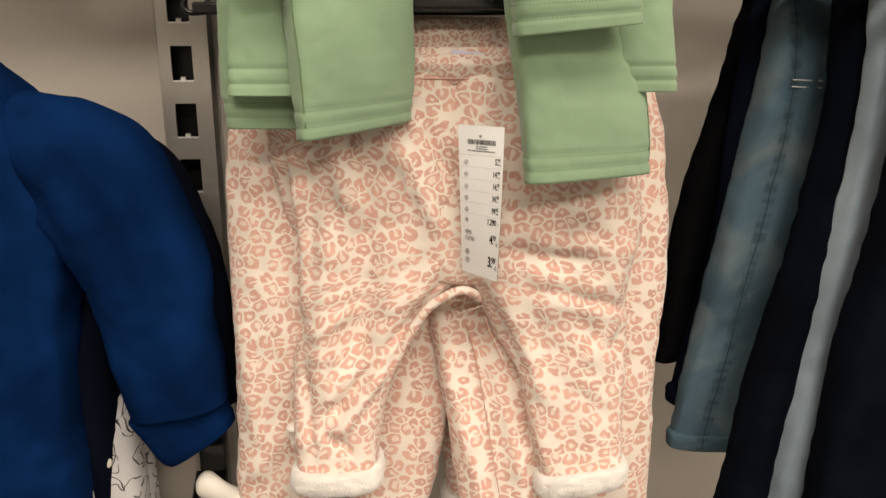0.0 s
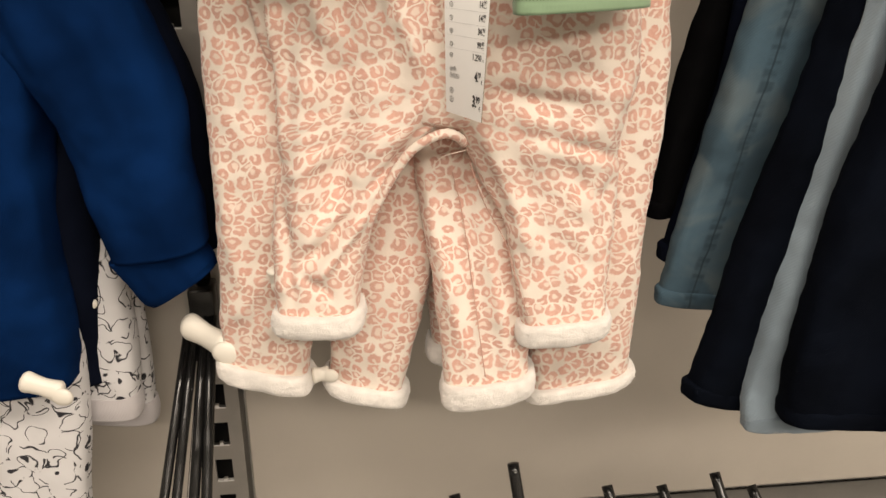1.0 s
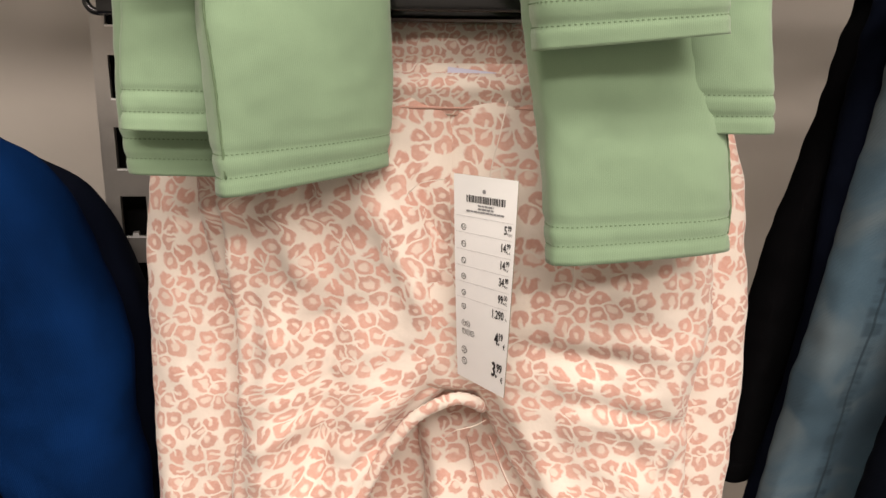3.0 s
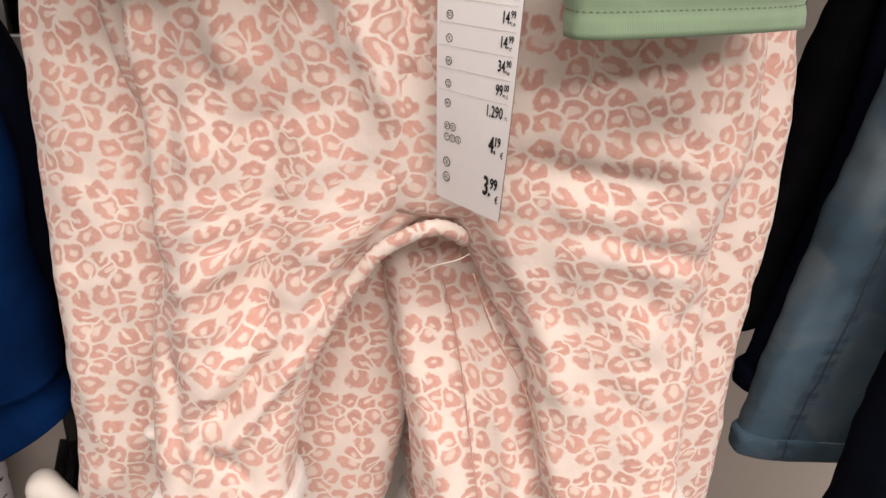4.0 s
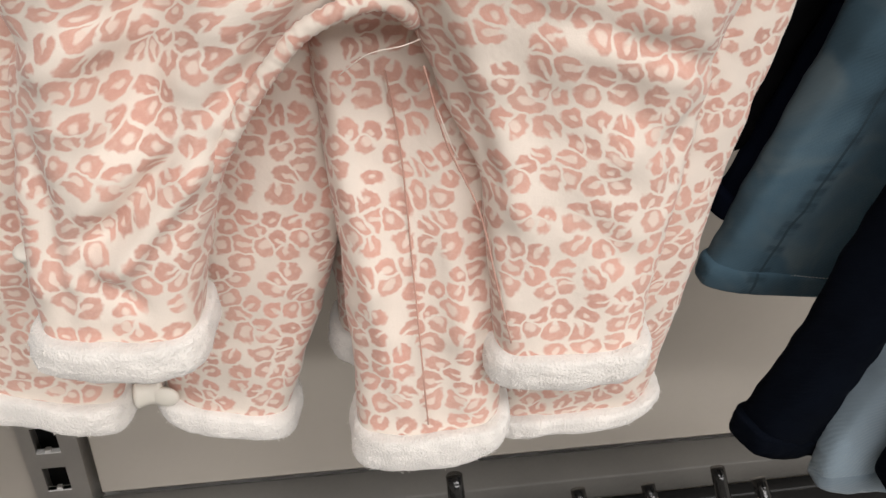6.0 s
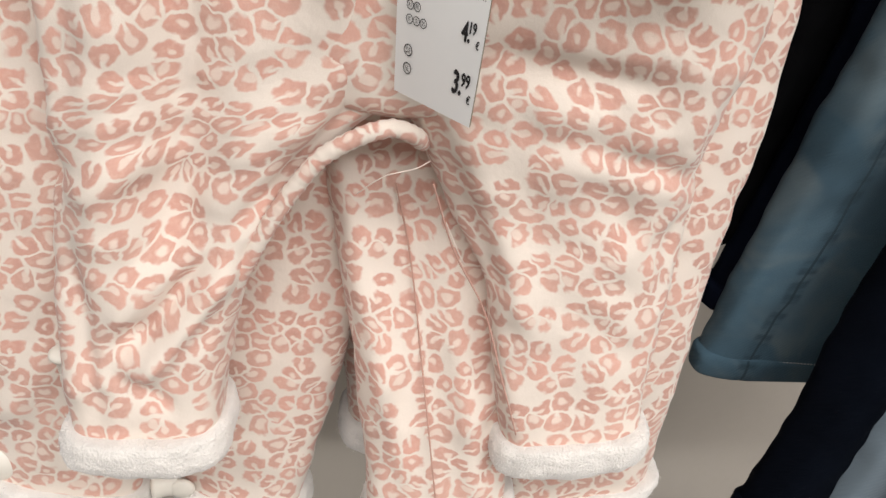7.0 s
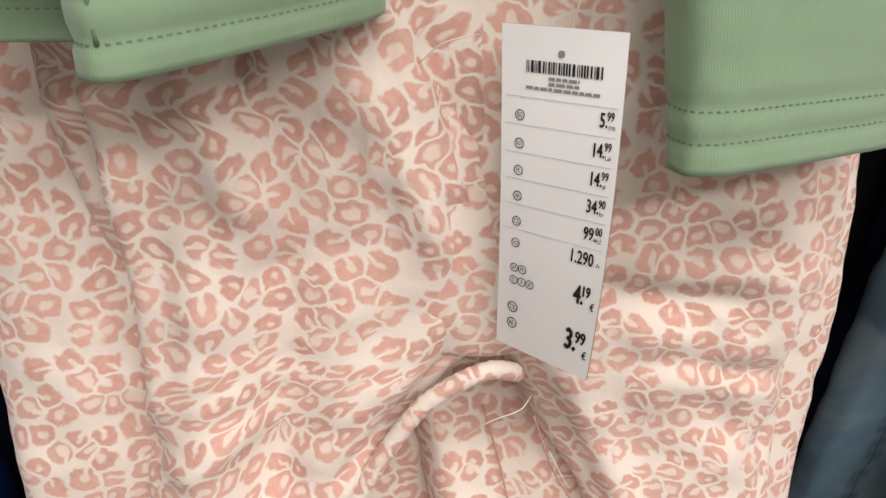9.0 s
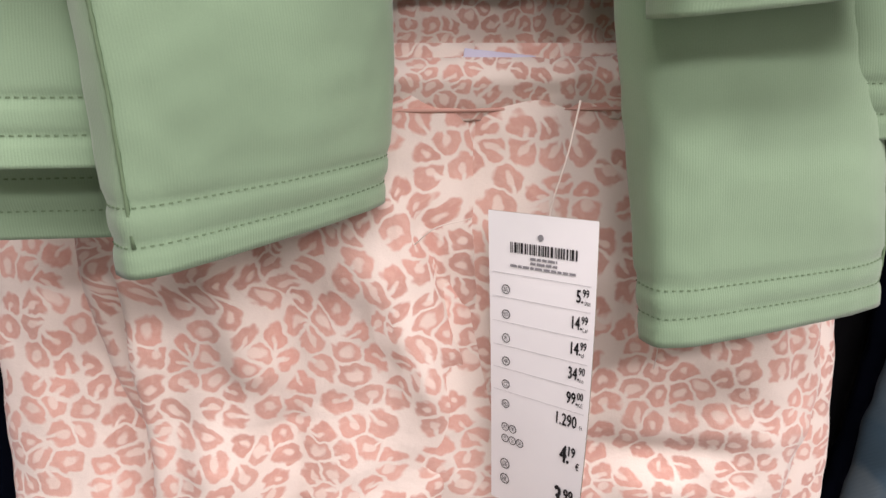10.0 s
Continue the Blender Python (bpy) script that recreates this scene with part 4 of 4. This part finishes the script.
# ---- jeans ----
def jeans(name, rows, material, base, label, seed, hem=True, fold=0.0055, stitch=None, thread=None):
    ob = thing(name, base, label, "trousers", "trousers on the next hook")
    full = [(*r, 0.0) if len(r) == 6 else r for r in rows]
    bm = loft(full, 64, 120, 0.6, fold, 24.0, 6.0, seed, 0.0013, 75.0)
    side = column_seam(0.36, 0.0009, -0.0002, 0.05)
    sewn = dashes(0.0125, 0.00035)
    leg = part("leg", bm, material, ob)
    part("side_seam", side, material, ob)
    part("hem_stitching", sewn, thread or material, ob)
    if hem:
        x, y, z, hw, hd, yaw = rows[-1][:6]
        sl = rows[-1][6] if len(rows[-1]) > 6 else 0.0
        part("hem", loft([(x, y, z + 0.013, hw + 0.0002, hd + 0.0002, yaw, sl), (x, y, z + 0.011, hw + 0.0014, hd + 0.0014, yaw, sl), (x, y, z + 0.004, hw + 0.0014, hd + 0.0014, yaw, sl), (x, y, z - 0.001, hw + 0.0006, hd + 0.0006, yaw, sl)], 64, 16, 0.6, 0.0012, 60, 8, seed, 0.0005, 200.0, taper=False), material, ob)
    if stitch:
        for pts in stitch:
            part("stitching", cord(pts, 0.0006, 5, 40, 0.6), JEAN_THREAD, ob)
    return ob


jeans("black_trousers", [(0.268, 0.660, 1.394, 0.028, 0.012, 40), (0.258, 0.660, 1.330, 0.036, 0.014, 40), (0.236, 0.658, 1.230, 0.044, 0.014, 40), (0.211, 0.648, 1.084, 0.037, 0.013, 40)], BLACK,
      (0.21, 0.64, 1.10), "black baby trousers hanging at the back of the hook", 1.0)
jeans("navy_trousers", [(0.262, 0.634, 1.394, 0.028, 0.012, 40), (0.258, 0.634, 1.300, 0.036, 0.014, 35), (0.250, 0.632, 1.180, 0.036, 0.014, 30), (0.233, 0.630, 1.050, 0.041, 0.013, 22)], NAVY,
      (0.23, 0.63, 1.05), "dark navy baby trousers just behind the faded jeans", 7.0)
jeans("baby_jeans", [(0.274, 0.610, 1.394, 0.028, 0.012, 30), (0.278, 0.610, 1.320, 0.042, 0.016, 25), (0.268, 0.608, 1.220, 0.050, 0.016, 18), (0.256, 0.606, 1.110, 0.052, 0.015, 12), (0.245, 0.606, 1.014, 0.054, 0.012, 6, -0.08)], DENIM,
      (0.22, 0.60, 1.01), "faded grey-blue baby jeans with pale stitching", 2.0, fold=0.0075, thread=JEAN_THREAD,
      stitch=[[(0.248, 0.582, 1.322), (0.262, 0.5865, 1.321), (0.282, 0.594, 1.320)], [(0.248, 0.582, 1.317), (0.262, 0.5865, 1.316), (0.282, 0.594, 1.315)]])
jeans("dark_jeans", [(0.300, 0.575, 1.394, 0.028, 0.012, 35), (0.300, 0.572, 1.300, 0.034, 0.016, 35), (0.285, 0.566, 1.180, 0.036, 0.018, 35), (0.262, 0.556, 1.060, 0.040, 0.017, 30), (0.243, 0.548, 0.956, 0.040, 0.015, 25, -0.35)], DENIM_DARK,
      (0.24, 0.55, 0.95), "dark indigo baby jeans", 3.0)
jeans("pale_jeans", [(0.296, 0.545, 1.394, 0.013, 0.009, 35), (0.294, 0.542, 1.300, 0.014, 0.011, 35), (0.281, 0.540, 1.180, 0.014, 0.011, 35), (0.270, 0.538, 1.060, 0.016, 0.012, 28), (0.278, 0.536, 0.985, 0.030, 0.012, 14), (0.311, 0.536, 0.946, 0.058, 0.012, 8)], DENIM_PALE,
      (0.30, 0.54, 0.93), "pale blue-grey baby jeans between darker pairs", 4.0)
jeans("dark_jeans", [(0.338, 0.520, 1.394, 0.046, 0.012, 20), (0.338, 0.516, 1.280, 0.052, 0.018, 20), (0.329, 0.514, 1.150, 0.055, 0.020, 15), (0.319, 0.512, 1.040, 0.054, 0.018, 10), (0.316, 0.510, 0.970, 0.048, 0.016, 5, -0.05)], DENIM_DARK,
      (0.32, 0.51, 0.95), "dark indigo baby jeans in front", 5.0)
jeans("blue_jeans", [(0.410, 0.490, 1.394, 0.030, 0.012, 10), (0.408, 0.486, 1.200, 0.038, 0.018, 10), (0.392, 0.484, 1.080, 0.040, 0.018, 8), (0.384, 0.482, 0.985, 0.040, 0.014, 5)], DENIM_BLUE,
      (0.39, 0.48, 0.98), "blue baby jeans with a frayed hem", 6.0)


# ---- alarm tags ----
def alarm_tag(a, b, radius, label="cream plastic alarm tag clipped to the garment"):
    ob = thing("alarm_tag", a, label, "alarm tag", "alarm tags")
    a, b = Vector(a), Vector(b)
    n = 26
    bm = bmesh.new()
    t = (b - a).normalized()
    s = t.cross(Vector((0, 1, 0))).normalized()
    f = s.cross(t)
    rings = []
    for i in range(n + 1):
        q = i / n
        r = radius * (0.72 + 0.30 * abs(2 * q - 1) ** 1.6)
        e = min(1.0, math.sqrt(max(0.0, 1 - (max(0.0, abs(2 * q - 1) - 0.6) / 0.4) ** 2)))
        r *= max(e, 0.05)
        c = a.lerp(b, q)
        rings.append([bm.verts.new(c + (s * math.cos(x) + f * math.sin(x) * 0.75) * r) for x in (2 * math.pi * k / 20 for k in range(20))])
    for i in range(n):
        for j in range(20):
            k = (j + 1) % 20
            bm.faces.new((rings[i][j], rings[i][k], rings[i + 1][k], rings[i + 1][j]))
    bm.faces.new(rings[0])
    bm.faces.new(rings[-1])
    bmesh.ops.recalc_face_normals(bm, faces=bm.faces)
    part("housing", bm, TAGWHITE, ob)
    bm = bmesh.new()
    bmesh.ops.create_uvsphere(bm, u_segments=20, v_segments=12, radius=radius * 0.8)
    bmesh.ops.scale(bm, vec=(1, 0.45, 0.9), verts=bm.verts)
    bmesh.ops.translate(bm, vec=b - f * radius * 0.45, verts=bm.verts)
    part("pin_head", bm, TAGWHITE, ob)
    return ob


alarm_tag((-0.200, 0.572, 1.000), (-0.154, 0.545, 0.992), 0.0140)
alarm_tag((-0.312, 0.516, 0.978), (-0.280, 0.518, 0.965), 0.0108)
alarm_tag((-0.288, 0.596, 1.020), (-0.284, 0.592, 1.006), 0.0085)
alarm_tag((-0.092, 0.548, 0.968), (-0.078, 0.552, 0.968), 0.0085)
alarm_tag((-0.110, 0.525, 1.075), (-0.108, 0.530, 1.060), 0.0075)
alarm_tag((0.368, 0.486, 0.962), (0.382, 0.488, 0.958), 0.007)


# ---- hooks, hangers ----
def rod(a, b, r):
    return cord([a, Vector(a).lerp(Vector(b), 0.5), b], r, 12, 6)


def face_out(u, z, length, drop, label):
    ob = thing("display_arm", wp(u, 0.0, z), label, "display arm", "display arms")
    a = wp(u, 0.004, z)
    part("bracket", box((-0.014, -0.012, -0.04), (0.014, 0.0, 0.03), 0.002, Matrix.Translation(a) @ Matrix.Rotation(ANG, 4, "Z")), DARK_STEEL_AND_SHADE, ob)
    for s in (-0.008, 0.008):
        part("rod", rod(wp(u + s, 0.012, z), wp(u + s, length, z - drop), 0.004), CHROME, ob, "chrome rod")
    part("end_stop", rod(wp(u - 0.012, length, z - drop), wp(u + 0.012, length, z - drop), 0.006), DARK_STEEL_AND_SHADE, ob)
    return ob


face_out(0.24, 1.435, 0.27, 0.0, "chrome double-rod arm that carries the trousers")
face_out(0.62, 1.435, 0.30, 0.0, "chrome double-rod arm that carries the jeans")


def hanger(centre, half, turn, clips=True, label="black plastic trouser hanger with clip ends"):
    """A trouser hanger: a bar with hooked ends, a plate and a wire hook."""
    c = Vector(centre)
    ob = thing("hanger", c, label, "hanger", "trouser hangers")
    m = Matrix.Translation(c) @ Matrix.Rotation(radians(turn), 4, "Z")
    part("bar", box((-half, -0.006, -0.004), (half, 0.006, 0.004), 0.0015, m), GLOSS, ob)
    for s in (-1, 1):
        pts = [m @ Vector((s * (half - 0.010), 0, -0.002)), m @ Vector((s * (half + 0.003), 0, -0.0025)), m @ Vector((s * (half + 0.007), 0, 0.002)), m @ Vector((s * (half + 0.005), 0, 0.007))]
        part("hooked_end", cord(pts, 0.0019, 8, 20), GLOSS, ob)
        if clips:
            part("clip", box((s * (half - 0.02) - 0.008, -0.007, -0.024), (s * (half - 0.02) + 0.008, 0.007, 0.004), 0.002, m), GLOSS, ob)
    part("plate", box((-0.030, -0.003, 0.004), (0.030, 0.003, 0.040), 0.0028, m), GLOSS, ob)
    top = [m @ Vector((0, 0, 0.02)), m @ Vector((0, 0, 0.060)), m @ Vector((0.004, 0, 0.072)), m @ Vector((0.0, 0, 0.084)), m @ Vector((-0.010, 0, 0.078))]
    part("wire_hook", cord(top, 0.0018, 8, 24), CHROME, ob, "chrome wire hook")
    return ob


for x, y, z, half in ((0.002, 0.526, 1.372, 0.115), (-0.022, 0.560, 1.370, 0.147), (-0.026, 0.598, 1.384, 0.156), (-0.022, 0.630, 1.398, 0.160), (-0.024, 0.645, 1.412, 0.165)):
    hanger((x, y, z), half, 2, False)
for k, (x, y, z, turn) in enumerate(((0.268, 0.655, 1.386, 25), (0.275, 0.610, 1.384, 28), (0.300, 0.575, 1.392, 22), (0.310, 0.545, 1.388, 25), (0.345, 0.520, 1.390, 18), (0.395, 0.492, 1.392, 12), (0.285, 0.632, 1.398, 8), (0.305, 0.592, 1.378, 14),
                                       (0.330, 0.560, 1.402, 30), (0.372, 0.506, 1.380, 20))):
    hanger((x, y, z + 0.006), 0.085 + 0.007 * (k % 3), turn, False)
hanger((-0.420, 0.600, 1.432), 0.13, 2)


# ---- fur trims of the jackets ----
def fur_lump(name, pts, radius, seed, label):
    ob = thing(name, pts[0], label, "fur trim", "fur trims")
    bm = loft([(*p, radius, radius, 0, 0.0) for p in pts], 60, 60, 1.0, 0.006, 60.0, 60.0, seed, 0.0025, 300.0, level=False)
    rnd = random.Random(int(seed * 10))
    for k in range(2600):
        v_, ring = GRID[rnd.randrange(len(GRID))]
        c = sum((Vector(q) for q in ring), Vector()) / len(ring)
        q = Vector(ring[rnd.randrange(len(ring))])
        d = ((q - c).normalized() + Vector((rnd.uniform(-1, 1), rnd.uniform(-1, 1), rnd.uniform(-1, 1))) * 0.6).normalized()
        w = d.cross(Vector((rnd.uniform(-1, 1), rnd.uniform(-1, 1), 0.3))).normalized() * 0.0003
        bm.faces.new([bm.verts.new(e) for e in (q - w, q + w, q + d * rnd.uniform(0.002, 0.005))])
    part("trim", bm, FUR, ob)
    return ob


fur_lump("fur_trim", [(0.118, 0.545, 1.450), (0.138, 0.535, 1.434), (0.149, 0.530, 1.418), (0.152, 0.528, 1.408)], 0.019, 1.0, "cream fake-fur trim of a jacket hood")
fur_lump("fur_trim", [(-0.235, 0.560, 1.455), (-0.205, 0.545, 1.438), (-0.175, 0.535, 1.436), (-0.150, 0.530, 1.440)], 0.015, 2.0, "cream fake-fur trim of a jacket hood")


# ---- arms below, small hooks ----
def low_arm():
    ob = thing("display_arm", wp(0.0, 0.01, 0.93), "chrome and black sloping display arm on the upright", "display arm", "display arms")
    part("bracket", box((-0.012, -0.03, -0.05), (0.012, 0.0, 0.03), 0.003, Matrix.Translation(wp(0.004, 0.004, 0.95)) @ Matrix.Rotation(ANG, 4, "Z")), GLOSS, ob)
    for s, r, mat_ in ((-0.020, 0.0045, GLOSS), (-0.010, 0.0045, GLOSS), (0.000, 0.0022, CHROME), (0.004, 0.005, GLOSS), (0.014, 0.005, GLOSS)):
        part("rod", rod(wp(0.004 + s * 0.6, 0.03, 0.95), wp(-0.012 + s * 1.6, 0.26, 0.70), r), mat_, ob)
    return ob


low_arm()


def prong(tip):
    """A hook on the lower rail: an arm out of the rail, turned up and back at its end."""
    tip = Vector(tip)
    ob = thing("wall_hook", (tip.x, tip.y, 0.61), "black steel hook with a turned-up end", "hook", "wall hooks")
    u = (tip - CORNER).dot(ALONG)
    n = (tip - CORNER).dot(OUT)
    part("arm", cord([wp(u, 0.047, 0.59), wp(u, n * 0.7, 0.59), wp(u + 0.02, n + 0.05, 0.61), wp(u + 0.02, n + 0.075, 0.66), wp(u + 0.014, n + 0.05, 0.74), tip], 0.0056, 8, 40), GLOSS, ob)
    return ob


for tip in ((0.027, 0.600, 0.803), (0.081, 0.600, 0.842), (0.176, 0.620, 0.802), (0.232, 0.630, 0.796), (0.286, 0.640, 0.805), (0.327, 0.645, 0.786)):
    prong(tip)


# ---- loose threads on the front trousers ----
def loose_thread(pts):
    ob = thing("loose_thread", pts[0], "fine pale loose thread on the trousers", "thread", "loose threads")
    part("strand", cord(pts, 0.00022, 5, 30), PALE_THREAD, ob)


loose_thread([(0.003, 0.520, 1.156), (0.012, 0.515, 1.166), (0.022, 0.516, 1.169), (0.028, 0.525, 1.168)])
loose_thread([(0.036, 0.524, 1.144), (0.041, 0.521, 1.134), (0.045, 0.524, 1.126)])
loose_thread([(-0.012, 0.519, 1.285), (-0.006, 0.515, 1.291), (0.002, 0.515, 1.293), (0.006, 0.522, 1.292)])
loose_thread([(0.068, 0.518, 1.255), (0.067, 0.515, 1.248), (0.0675, 0.518, 1.240)])
